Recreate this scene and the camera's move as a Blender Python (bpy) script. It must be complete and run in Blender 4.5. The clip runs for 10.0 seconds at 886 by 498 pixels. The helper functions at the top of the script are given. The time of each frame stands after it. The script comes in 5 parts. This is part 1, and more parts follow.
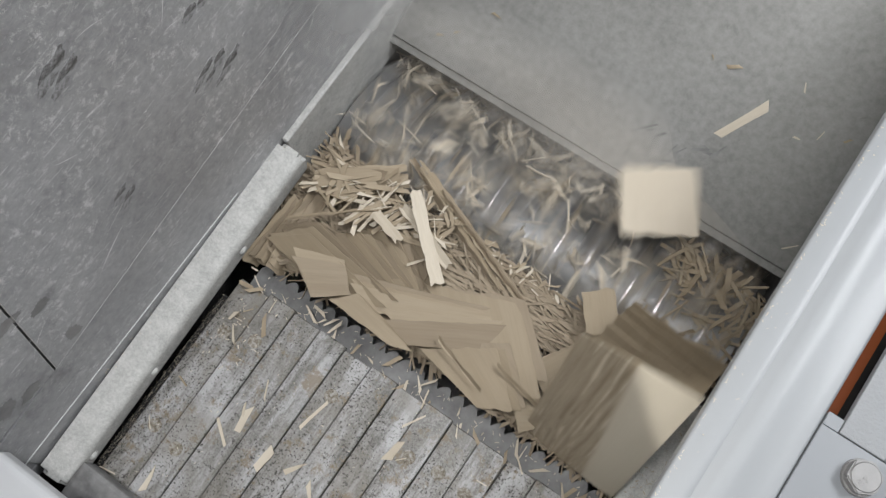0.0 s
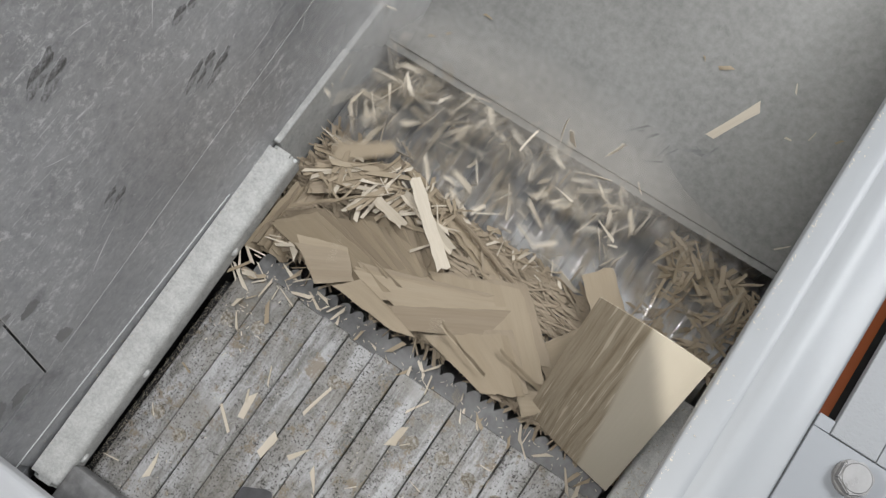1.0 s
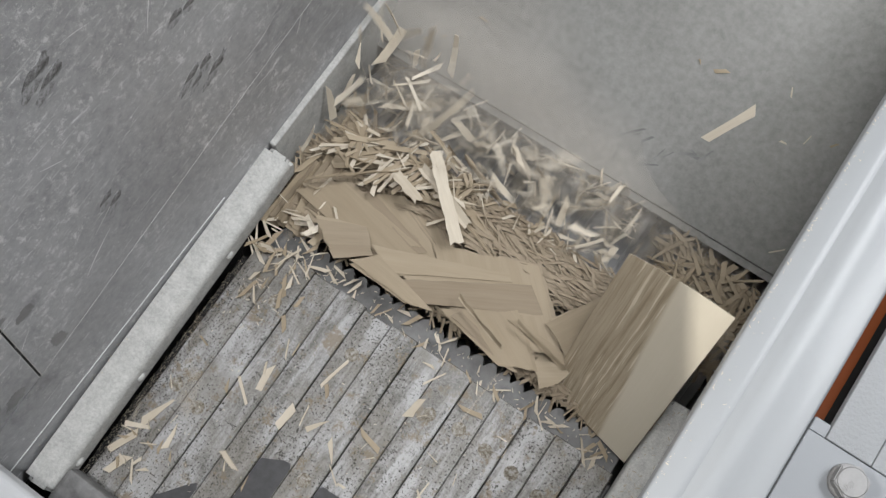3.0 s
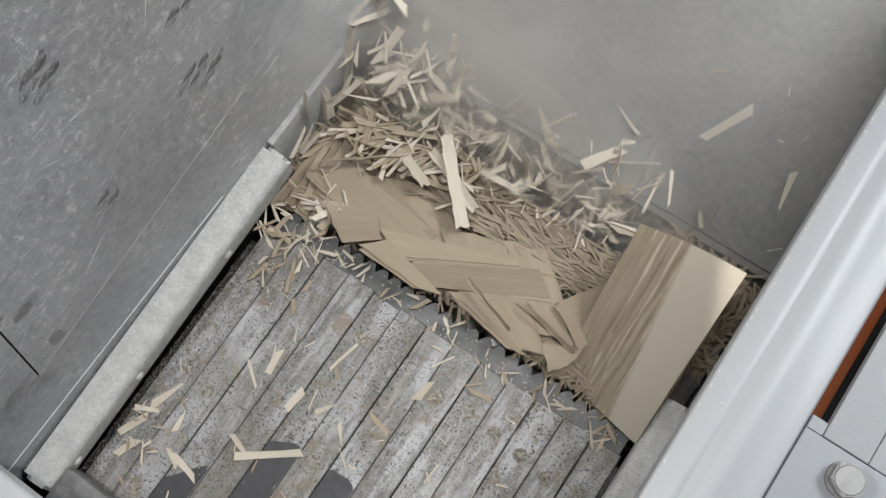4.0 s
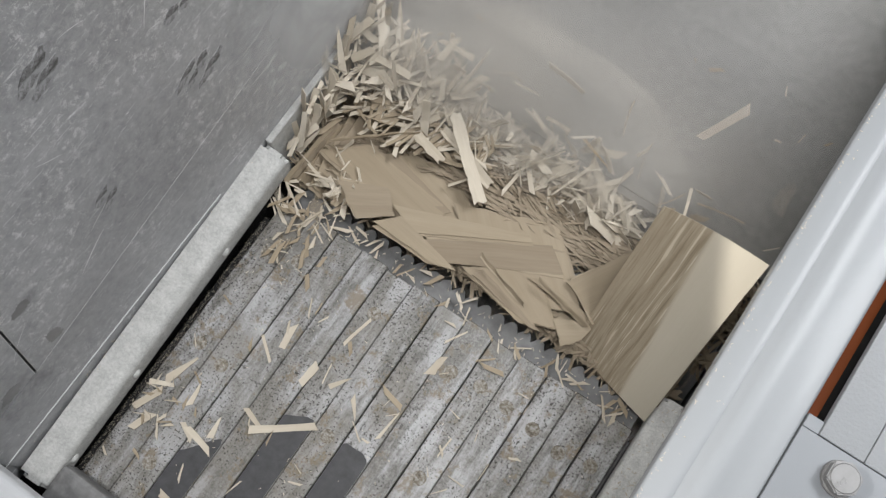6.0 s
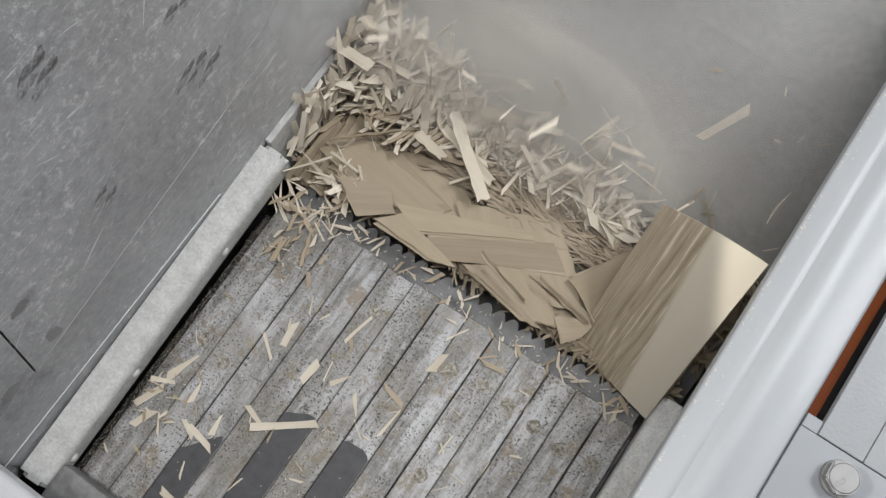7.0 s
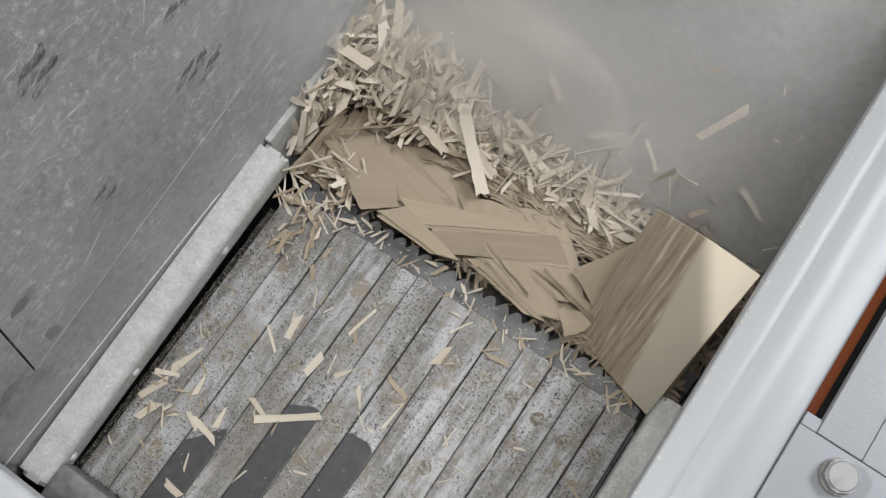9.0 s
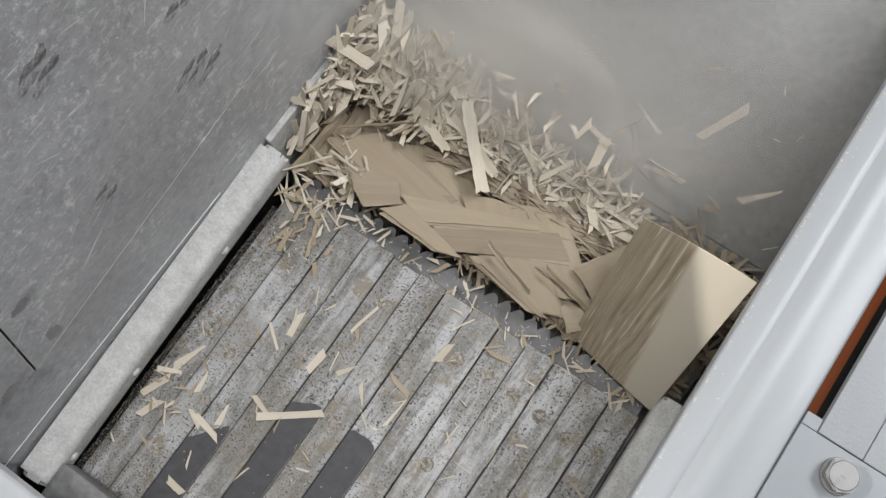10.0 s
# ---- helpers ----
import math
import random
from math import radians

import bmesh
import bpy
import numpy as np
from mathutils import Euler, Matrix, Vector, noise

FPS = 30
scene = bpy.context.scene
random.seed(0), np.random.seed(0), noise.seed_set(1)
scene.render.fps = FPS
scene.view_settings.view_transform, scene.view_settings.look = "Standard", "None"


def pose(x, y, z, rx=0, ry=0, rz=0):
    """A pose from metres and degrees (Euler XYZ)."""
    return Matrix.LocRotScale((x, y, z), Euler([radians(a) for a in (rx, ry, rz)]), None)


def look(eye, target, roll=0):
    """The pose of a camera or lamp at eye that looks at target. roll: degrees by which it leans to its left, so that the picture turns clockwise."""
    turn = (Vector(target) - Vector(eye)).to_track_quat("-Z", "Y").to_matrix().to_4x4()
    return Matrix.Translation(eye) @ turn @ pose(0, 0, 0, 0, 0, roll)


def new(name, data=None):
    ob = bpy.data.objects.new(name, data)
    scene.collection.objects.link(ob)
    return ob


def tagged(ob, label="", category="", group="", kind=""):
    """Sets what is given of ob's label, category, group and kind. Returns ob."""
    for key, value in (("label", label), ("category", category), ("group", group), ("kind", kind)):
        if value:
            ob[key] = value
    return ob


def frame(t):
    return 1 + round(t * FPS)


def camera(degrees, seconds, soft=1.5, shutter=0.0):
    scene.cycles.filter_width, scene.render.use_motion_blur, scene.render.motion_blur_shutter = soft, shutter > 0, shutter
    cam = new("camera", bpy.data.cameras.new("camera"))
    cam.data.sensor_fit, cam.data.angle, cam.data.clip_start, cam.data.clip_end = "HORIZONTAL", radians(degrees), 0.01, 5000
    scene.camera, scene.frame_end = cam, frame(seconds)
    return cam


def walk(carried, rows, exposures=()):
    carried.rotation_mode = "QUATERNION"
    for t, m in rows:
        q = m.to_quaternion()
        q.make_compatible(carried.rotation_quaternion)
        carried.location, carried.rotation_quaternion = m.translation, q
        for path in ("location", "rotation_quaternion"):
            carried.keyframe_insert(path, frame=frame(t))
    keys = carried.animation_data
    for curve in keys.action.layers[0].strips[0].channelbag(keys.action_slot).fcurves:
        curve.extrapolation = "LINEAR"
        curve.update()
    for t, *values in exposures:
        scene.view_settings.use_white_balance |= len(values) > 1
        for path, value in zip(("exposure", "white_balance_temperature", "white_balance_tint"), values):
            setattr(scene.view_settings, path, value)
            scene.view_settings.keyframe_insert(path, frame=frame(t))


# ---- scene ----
# ---- camera ----
cam = camera(50, 10.0, soft=1.35, shutter=0.8)
walk(cam, [
    (0, pose(-0.0036, 0.0007, 1.4463, 15.285, 3.428, 34.602)),
    (0.5, pose(-0.001, 0.0031, 1.4452, 15.299, 3.36, 34.516)),
    (1, pose(-0.002, 0.0042, 1.445, 15.299, 3.125, 34.419)),
    (1.5, pose(-0.0026, 0.0048, 1.4442, 15.367, 3.053, 34.38)),
    (2, pose(-0.0033, 0.0062, 1.4449, 15.403, 2.984, 34.327)),
    (2.5, pose(-0.0058, 0.0069, 1.4455, 15.351, 2.883, 34.361)),
    (4, pose(-0.0036, 0.0066, 1.446, 15.286, 2.775, 34.28)),
    (4.5, pose(-0.0024, 0.0047, 1.4463, 15.373, 2.691, 34.373)),
    (5, pose(-0.0033, 0.0032, 1.4471, 15.332, 2.577, 34.413)),
    (5.5, pose(-0.0033, 0.0037, 1.4478, 15.292, 2.525, 34.39)),
    (7, pose(-0.0011, 0.003, 1.4476, 15.354, 2.538, 34.447)),
    (7.5, pose(0.0004, 0.002, 1.4474, 15.423, 2.575, 34.421)),
    (8, pose(-0.0016, 0.0034, 1.4468, 15.312, 2.525, 34.396)),
    (8.5, pose(-0.0002, 0.0016, 1.4473, 15.389, 2.492, 34.435)),
    (9, pose(-0, -0, 1.4481, 15.42, 2.466, 34.466)),
    (9.5, pose(-0.0015, 0, 1.448, 15.378, 2.449, 34.483)),
    (10, pose(-0.0017, -0.0012, 1.4484, 15.398, 2.417, 34.425)),
])

# ---- light: a small flood and two strip lamps under a workshop hall's ceiling ----
world = bpy.data.worlds.new("world")
scene.world = world
world.use_nodes = True
world.node_tree.nodes["Background"].inputs[0].default_value = (0.55, 0.6, 0.66, 1)
world.node_tree.nodes["Background"].inputs[1].default_value = 0.25
scene.view_settings.exposure = 0.0


def area_lamp(name, eye, target, sx, sy, watts, colour):
    data = bpy.data.lights.new(name, "AREA")
    data.shape, data.size, data.size_y, data.energy, data.color = "RECTANGLE", sx, sy, watts, colour
    ob = new(name, data)
    ob.matrix_world = look(eye, target)
    return tagged(ob, kind="structure")


LAMPS = ((-2.6, -0.7), (-0.1, 0.0), (1.35, 1.9))
# Unseen small flood, kept tiny for a sharp shadow edge on the leaning sheet.
area_lamp("ceiling_light_lamp", (-2.6, -0.7, 3.38), (-0.1, 0.3, 0.2), 0.08, 0.08, 155, (1.0, 0.97, 0.93))
area_lamp("ceiling_light_lamp", (-0.1, 0.0, 3.38), (-0.1, 0.0, 0.0), 1.5, 0.35, 49, (0.98, 0.98, 0.99))
# Unseen lamp set to the right to light the left wall, wider than its housing.
area_lamp("ceiling_light_lamp", (1.35, 1.9, 3.38), (0.9, 1.6, 0.0), 1.5, 1.0, 120, (0.94, 0.965, 1.0))

# ---- materials ----


def material(name, rough=0.5, metal=0.0):
    m = bpy.data.materials.new(name)
    m.use_nodes = True
    nt = m.node_tree
    b = nt.nodes["Principled BSDF"]
    b.inputs["Roughness"].default_value, b.inputs["Metallic"].default_value = rough, metal
    return m, nt, b


def node(nt, kind, **inputs):
    n = nt.nodes.new(kind)
    for k, v in inputs.items():
        n.inputs[k.replace("_", " ")].default_value = v
    return n


def coords(nt, scale=(1, 1, 1), turn=(0, 0, 0), kind="Object"):
    tc, mp = nt.nodes.new("ShaderNodeTexCoord"), nt.nodes.new("ShaderNodeMapping")
    mp.inputs["Scale"].default_value = scale
    mp.inputs["Rotation"].default_value = [radians(a) for a in turn]
    nt.links.new(tc.outputs[kind], mp.inputs["Vector"])
    return mp.outputs["Vector"]


def noise_at(nt, vec, scale, detail=4.0, rough=0.55, distortion=0.0):
    n = node(nt, "ShaderNodeTexNoise", Scale=scale, Detail=detail, Roughness=rough, Distortion=distortion)
    nt.links.new(vec, n.inputs["Vector"])
    return n.outputs["Fac"]


def ramp(nt, fac, stops):
    r = nt.nodes.new("ShaderNodeValToRGB")
    el = r.color_ramp.elements
    while len(el) < len(stops):
        el.new(0.5)
    for e, (p, c) in zip(el, stops):
        e.position = p
        e.color = (c, c, c, 1) if isinstance(c, float) else (*c, 1)
    nt.links.new(fac, r.inputs["Fac"])
    return r.outputs["Color"]


def mix(nt, fac, a, b, blend="MIX"):
    n = nt.nodes.new("ShaderNodeMix")
    n.data_type, n.blend_type = "RGBA", blend
    for sock, v in ((n.inputs[0], fac), (n.inputs[6], a), (n.inputs[7], b)):
        if isinstance(v, (int, float)):
            sock.default_value = v
        elif isinstance(v, tuple):
            sock.default_value = (*v, 1)
        else:
            nt.links.new(v, sock)
    return n.outputs[2]


def bump(nt, b, height, strength=0.3, dist=0.002):
    n = node(nt, "ShaderNodeBump", Strength=strength, Distance=dist)
    nt.links.new(height, n.inputs["Height"])
    nt.links.new(n.outputs["Normal"], b.inputs["Normal"])


def obj_random(nt):
    return nt.nodes.new("ShaderNodeObjectInfo").outputs["Random"]


def mat_wall_steel():
    """Bare rolled steel: cloudy grey with crisp scratches, pale specks and greasy stains."""
    m, nt, b = material("worn_steel_sheet", 0.42, 0.15)
    v = coords(nt)
    cloud = noise_at(nt, v, 3.0, 5, 0.6)
    fine = noise_at(nt, v, 70.0, 8, 0.8)
    base = mix(nt, 0.3, ramp(nt, cloud, [(0.3, (0.23, 0.232, 0.24)), (0.7, (0.43, 0.433, 0.442))]),
               ramp(nt, fine, [(0.34, (0.14, 0.141, 0.144)), (0.66, (0.56, 0.562, 0.57))]))
    # light scratches in four directions, each in its own patches
    for k, (turn, sc, lim, amt) in enumerate((((66, 0, 0), (1, 6, 150), 0.71, 0.2), ((22, 0, 0), (1, 9, 170), 0.7, 0.35), ((-50, 0, 0), (1, 11, 180), 0.69, 0.4), ((100, 0, 0), (1, 11, 140), 0.67, 0.35), ((5, 0, 0), (1, 12, 150), 0.68, 0.35))):
        sv = coords(nt, sc, turn)
        s = ramp(nt, noise_at(nt, sv, 1.7, 2, 0.5, 0.5), [(lim, 0.0), (lim + 0.03, 1.0)])
        pv = coords(nt, (1, 1, 1), (13 * k, 0, 0))
        patch = ramp(nt, noise_at(nt, pv, 6.5 + k, 2), [(0.5, 0.0), (0.6, 1.0)])
        f = mix(nt, 1.0, s, patch, "MULTIPLY")
        f = mix(nt, 1.0, f, (amt, amt, amt), "MULTIPLY")
        base = mix(nt, f, base, (0.85, 0.85, 0.86))
    # pale specks and scuffs
    sp = ramp(nt, noise_at(nt, v, 130.0, 3, 0.6), [(0.67, 0.0), (0.72, 0.35)])
    base = mix(nt, sp, base, (0.85, 0.85, 0.85))
    sc2 = mix(nt, 1.0, ramp(nt, noise_at(nt, v, 60.0, 8, 0.85), [(0.53, 0.0), (0.6, 0.6)]), ramp(nt, noise_at(nt, v, 5.5, 4, 0.6), [(0.43, 0.0), (0.56, 1.0)]), "MULTIPLY")
    base = mix(nt, sc2, base, (0.75, 0.75, 0.75))
    # soft white scuffs along the way that material slides
    for turn, sc, lim in ((25, (1, 9, 40), 0.67), (70, (1, 10, 36), 0.69), (48, (1, 12, 55), 0.69)):
        sv = coords(nt, sc, (turn, 0, 0))
        s = ramp(nt, noise_at(nt, sv, 2.2, 7, 0.72, 0.4), [(lim - 0.06, 0.0), (lim + 0.03, 0.85)])
        grit = ramp(nt, noise_at(nt, v, 95.0, 5, 0.8), [(0.4, 0.25), (0.58, 1.0)])
        base = mix(nt, mix(nt, 1.0, s, grit, "MULTIPLY"), base, (0.8, 0.8, 0.81))
    # dark greasy stains
    st = ramp(nt, noise_at(nt, v, 9.0, 6, 0.7), [(0.3, 0.7), (0.42, 0.0)])
    base = mix(nt, st, base, (0.17, 0.17, 0.175))
    nt.links.new(base, b.inputs["Base Color"])
    nt.links.new(ramp(nt, cloud, [(0.3, 0.36), (0.7, 0.55)]), b.inputs["Roughness"])
    bump(nt, b, fine, 0.12, 0.001)
    return m


def mat_plate_steel():
    m, nt, b = material("dusty_steel_plate", 0.5, 0.2)
    v = coords(nt)
    cloud = noise_at(nt, v, 5.0, 6, 0.62)
    fine = noise_at(nt, v, 80.0, 5, 0.7)
    base = mix(nt, 0.3, ramp(nt, cloud, [(0.32, (0.185, 0.185, 0.177)), (0.7, (0.3, 0.298, 0.287))]),
               ramp(nt, fine, [(0.35, (0.15, 0.15, 0.143)), (0.65, (0.34, 0.335, 0.32))]))
    st = ramp(nt, noise_at(nt, v, 34.0, 5, 0.7, 0.6), [(0.26, 0.6), (0.36, 0.0)])
    base = mix(nt, st, base, (0.13, 0.13, 0.125))
    nt.links.new(base, b.inputs["Base Color"])
    nt.links.new(ramp(nt, cloud, [(0.3, 0.42), (0.7, 0.62)]), b.inputs["Roughness"])
    bump(nt, b, fine, 0.15, 0.001)
    return m


def mat_galvanised(name="pale_worn_rail_steel", pale=1.0):
    m, nt, b = material(name, 0.62, 0.05)
    v = coords(nt)
    fine, mid = noise_at(nt, v, 260.0, 6, 0.75), noise_at(nt, v, 40.0, 6, 0.75)
    base = mix(nt, 0.5, ramp(nt, mid, [(0.36, (0.28 * pale, 0.28 * pale, 0.27 * pale)), (0.62, (0.54 * pale, 0.54 * pale, 0.522 * pale))]),
               ramp(nt, fine, [(0.3, (0.27 * pale, 0.27 * pale, 0.26 * pale)), (0.66, (0.6 * pale, 0.6 * pale, 0.58 * pale))]))
    nt.links.new(base, b.inputs["Base Color"])
    bump(nt, b, mix(nt, 0.5, fine, mid), 0.4, 0.003)
    return m


def mat_plank():
    """Worn ram bars: pale scoured metal with pits, dark specks and brown resin spots."""
    m, nt, b = material("scoured_ram_bar", 0.5, 0.2)
    tc, off = nt.nodes.new("ShaderNodeTexCoord"), nt.nodes.new("ShaderNodeVectorMath")
    rnd = obj_random(nt)
    off.operation = "MULTIPLY_ADD"
    nt.links.new(rnd, off.inputs[0])
    off.inputs[1].default_value = (7.3, 3.1, 5.7)
    nt.links.new(tc.outputs["Object"], off.inputs[2])
    v = off.outputs[0]
    st, lg = nt.nodes.new("ShaderNodeMapping"), nt.nodes.new("ShaderNodeMapping")
    st.inputs["Scale"].default_value = (90, 3.0, 20)
    lg.inputs["Scale"].default_value = (30, 6.0, 10)
    nt.links.new(v, st.inputs["Vector"])
    nt.links.new(v, lg.inputs["Vector"])
    streak = noise_at(nt, st.outputs[0], 1.0, 7, 0.72)
    long = noise_at(nt, lg.outputs[0], 1.0, 6, 0.7)
    mid = noise_at(nt, v, 28.0, 8, 0.78)
    grit = noise_at(nt, v, 300.0, 4, 0.75)
    base = mix(nt, 0.5, ramp(nt, streak, [(0.34, (0.09, 0.087, 0.08)), (0.64, (0.31, 0.306, 0.3))]),
               ramp(nt, mid, [(0.4, (0.075, 0.07, 0.061)), (0.6, (0.35, 0.345, 0.337))]))
    base = mix(nt, ramp(nt, rnd, [(0.0, 0.0), (1.0, 0.4)]), base, (0.17, 0.162, 0.148))
    base = mix(nt, 0.6, base, ramp(nt, grit, [(0.34, (0.12, 0.118, 0.112)), (0.64, (0.72, 0.72, 0.71))]), "OVERLAY")
    # pale scoured stretches along the bar
    white = ramp(nt, long, [(0.46, 0.0), (0.6, 0.7)])
    base = mix(nt, white, base, (0.45, 0.45, 0.456))
    grime = ramp(nt, noise_at(nt, v, 6.0, 5, 0.65), [(0.46, 0.0), (0.6, 0.5)])
    base = mix(nt, grime, base, (0.17, 0.155, 0.128))
    # brown-grey dirt ground into the worn patches
    dirt = ramp(nt, noise_at(nt, v, 36.0, 9, 0.85), [(0.38, 0.55), (0.46, 0.0)])
    base = mix(nt, dirt, base, (0.12, 0.112, 0.095))
    # pits, dense in patches and rare between them
    patch = ramp(nt, noise_at(nt, v, 8.0, 5, 0.65), [(0.44, 0.0), (0.53, 1.0)])
    pit = ramp(nt, noise_at(nt, v, 300.0, 2, 0.55), [(0.36, 1.0), (0.4, 0.0)])
    base = mix(nt, mix(nt, 1.0, pit, patch, "MULTIPLY"), base, (0.04, 0.036, 0.03))
    big = ramp(nt, noise_at(nt, v, 120.0, 5, 0.75), [(0.38, 1.0), (0.41, 0.0)])
    crust = ramp(nt, noise_at(nt, v, 7.0, 4, 0.6, 0.4), [(0.46, 0.08), (0.54, 1.0)])
    base = mix(nt, mix(nt, 1.0, big, crust, "MULTIPLY"), base, (0.035, 0.032, 0.028))
    # resin and rust spots
    res = ramp(nt, noise_at(nt, v, 22.0, 6, 0.8), [(0.55, 0.0), (0.62, 0.75)])
    base = mix(nt, res, base, (0.17, 0.13, 0.08))
    nt.links.new(base, b.inputs["Base Color"])
    nt.links.new(ramp(nt, mid, [(0.3, 0.38), (0.7, 0.62)]), b.inputs["Roughness"])
    bump(nt, b, mix(nt, 0.5, streak, pit, "SUBTRACT"), 0.25, 0.0015)
    return m


def mat_coating():
    m, nt, b = material("dark_grey_coating", 0.55, 0.0)
    n = noise_at(nt, coords(nt), 60.0, 4, 0.6)
    nt.links.new(ramp(nt, n, [(0.3, (0.03, 0.03, 0.032)), (0.7, (0.055, 0.055, 0.058))]), b.inputs["Base Color"])
    return m


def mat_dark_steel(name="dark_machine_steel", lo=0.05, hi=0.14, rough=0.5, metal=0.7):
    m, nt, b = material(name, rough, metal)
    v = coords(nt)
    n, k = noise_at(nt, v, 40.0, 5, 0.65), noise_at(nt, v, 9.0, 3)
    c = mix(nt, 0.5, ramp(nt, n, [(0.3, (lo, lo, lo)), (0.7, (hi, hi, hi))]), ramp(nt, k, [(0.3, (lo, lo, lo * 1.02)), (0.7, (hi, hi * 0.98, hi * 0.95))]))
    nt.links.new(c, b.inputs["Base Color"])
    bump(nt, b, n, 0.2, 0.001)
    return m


def mat_paint(name, colour, rough=0.25, texture=0.0):
    m, nt, b = material(name, rough, 0.0)
    v = coords(nt)
    big = noise_at(nt, v, 4.0, 3)
    lo = tuple(c * 0.93 for c in colour)
    nt.links.new(mix(nt, big, lo, colour), b.inputs["Base Color"])
    b.inputs["Coat Weight"].default_value = 0.08
    b.inputs["Coat Roughness"].default_value = 0.12
    if texture:
        bump(nt, b, noise_at(nt, v, 260.0, 2, 0.5), texture, 0.001)
    return m


def mat_wood(name, pale, tan, grain=0.5, scale=1.0):
    """Sliced wood: pale with tan grain along the piece's own y."""
    m, nt, b = material(name, 0.62, 0.0)
    b.inputs["Specular IOR Level"].default_value = 0.3
    tc, off = nt.nodes.new("ShaderNodeTexCoord"), nt.nodes.new("ShaderNodeVectorMath")
    rnd = obj_random(nt)
    off.operation = "MULTIPLY_ADD"
    nt.links.new(rnd, off.inputs[0])
    off.inputs[1].default_value = (3.1, 1.7, 2.3)
    nt.links.new(tc.outputs["Object"], off.inputs[2])
    mp = nt.nodes.new("ShaderNodeMapping")
    mp.inputs["Scale"].default_value = (70 * scale, 4 * scale, 40 * scale)
    nt.links.new(off.outputs[0], mp.inputs["Vector"])
    g = noise_at(nt, mp.outputs[0], 1.0, 4, 0.6, 0.35)
    fine = noise_at(nt, mp.outputs[0], 5.0, 3, 0.6)
    c = mix(nt, ramp(nt, g, [(0.38, 0.0), (0.72, grain)]), pale, tan)
    c = mix(nt, ramp(nt, fine, [(0.4, 0.0), (0.75, 0.16)]), c, tuple(k * 0.7 for k in tan))
    tone = mix(nt, rnd, (0.8, 0.78, 0.75), (1.0, 1.0, 1.0))
    c = mix(nt, 1.0, c, tone, "MULTIPLY")
    nt.links.new(c, b.inputs["Base Color"])
    bump(nt, b, fine, 0.15, 0.0008)
    return m


def mat_figured():
    """Face veneer: a broad brown heartwood band beside plain pale sapwood."""
    m, nt, b = material("figured_face_veneer", 0.5, 0.0)
    v = coords(nt)
    warp = node(nt, "ShaderNodeTexNoise", Scale=3.5, Detail=2.0)
    nt.links.new(v, warp.inputs["Vector"])
    sep = nt.nodes.new("ShaderNodeSeparateXYZ")
    nt.links.new(v, sep.inputs[0])
    wob = nt.nodes.new("ShaderNodeMath")
    wob.operation = "MULTIPLY_ADD"
    nt.links.new(warp.outputs["Fac"], wob.inputs[0])
    wob.inputs[1].default_value = 0.02
    nt.links.new(sep.outputs["X"], wob.inputs[2])
    comb = nt.nodes.new("ShaderNodeCombineXYZ")
    nt.links.new(wob.outputs[0], comb.inputs[0])
    y2 = nt.nodes.new("ShaderNodeMath")
    y2.operation = "MULTIPLY"
    y2.inputs[1].default_value = 0.03
    nt.links.new(sep.outputs["Y"], y2.inputs[0])
    nt.links.new(y2.outputs[0], comb.inputs[1])
    lines = noise_at(nt, comb.outputs[0], 330.0, 5, 0.8)
    bands = noise_at(nt, comb.outputs[0], 120.0, 3, 0.6)
    thin = noise_at(nt, comb.outputs[0], 170.0, 3, 0.6)
    # the heartwood's border runs aslant and frays
    edge_at = nt.nodes.new("ShaderNodeMath")
    edge_at.operation = "MULTIPLY_ADD"
    edge_at.inputs[1].default_value = 0.1
    nt.links.new(sep.outputs["Y"], edge_at.inputs[0])
    nt.links.new(wob.outputs[0], edge_at.inputs[2])
    edge = nt.nodes.new("ShaderNodeMapRange")
    edge.inputs["From Min"].default_value, edge.inputs["From Max"].default_value = -0.047, -0.04
    edge.inputs["To Min"].default_value, edge.inputs["To Max"].default_value = 1.0, 0.0
    nt.links.new(edge_at.outputs[0], edge.inputs["Value"])
    brown = mix(nt, ramp(nt, lines, [(0.38, 0.0), (0.6, 1.0)]), (0.27, 0.212, 0.142), (0.43, 0.358, 0.26))
    brown = mix(nt, ramp(nt, bands, [(0.4, 0.0), (0.62, 0.55)]), brown, (0.46, 0.39, 0.29))
    brown = mix(nt, ramp(nt, thin, [(0.58, 0.0), (0.62, 0.8)]), brown, (0.64, 0.57, 0.45))
    brown = mix(nt, ramp(nt, thin, [(0.38, 0.6), (0.43, 0.0)]), brown, (0.21, 0.16, 0.1))
    pale = mix(nt, ramp(nt, lines, [(0.3, 0.0), (0.8, 0.4)]), (0.6, 0.545, 0.44), (0.53, 0.475, 0.37))
    c = mix(nt, edge.outputs[0], pale, brown)
    nt.links.new(c, b.inputs["Base Color"])
    return m


def mat_plain(name, colour, rough=0.7, metal=0.0):
    m, nt, b = material(name, rough, metal)
    n = noise_at(nt, coords(nt), 6.0, 4)
    nt.links.new(mix(nt, n, tuple(c * 0.85 for c in colour), colour), b.inputs["Base Color"])
    return m


def mat_glow(name, colour, strength):
    m, nt, b = material(name)
    b.inputs["Emission Color"].default_value = (*colour, 1)
    b.inputs["Emission Strength"].default_value = strength
    return m


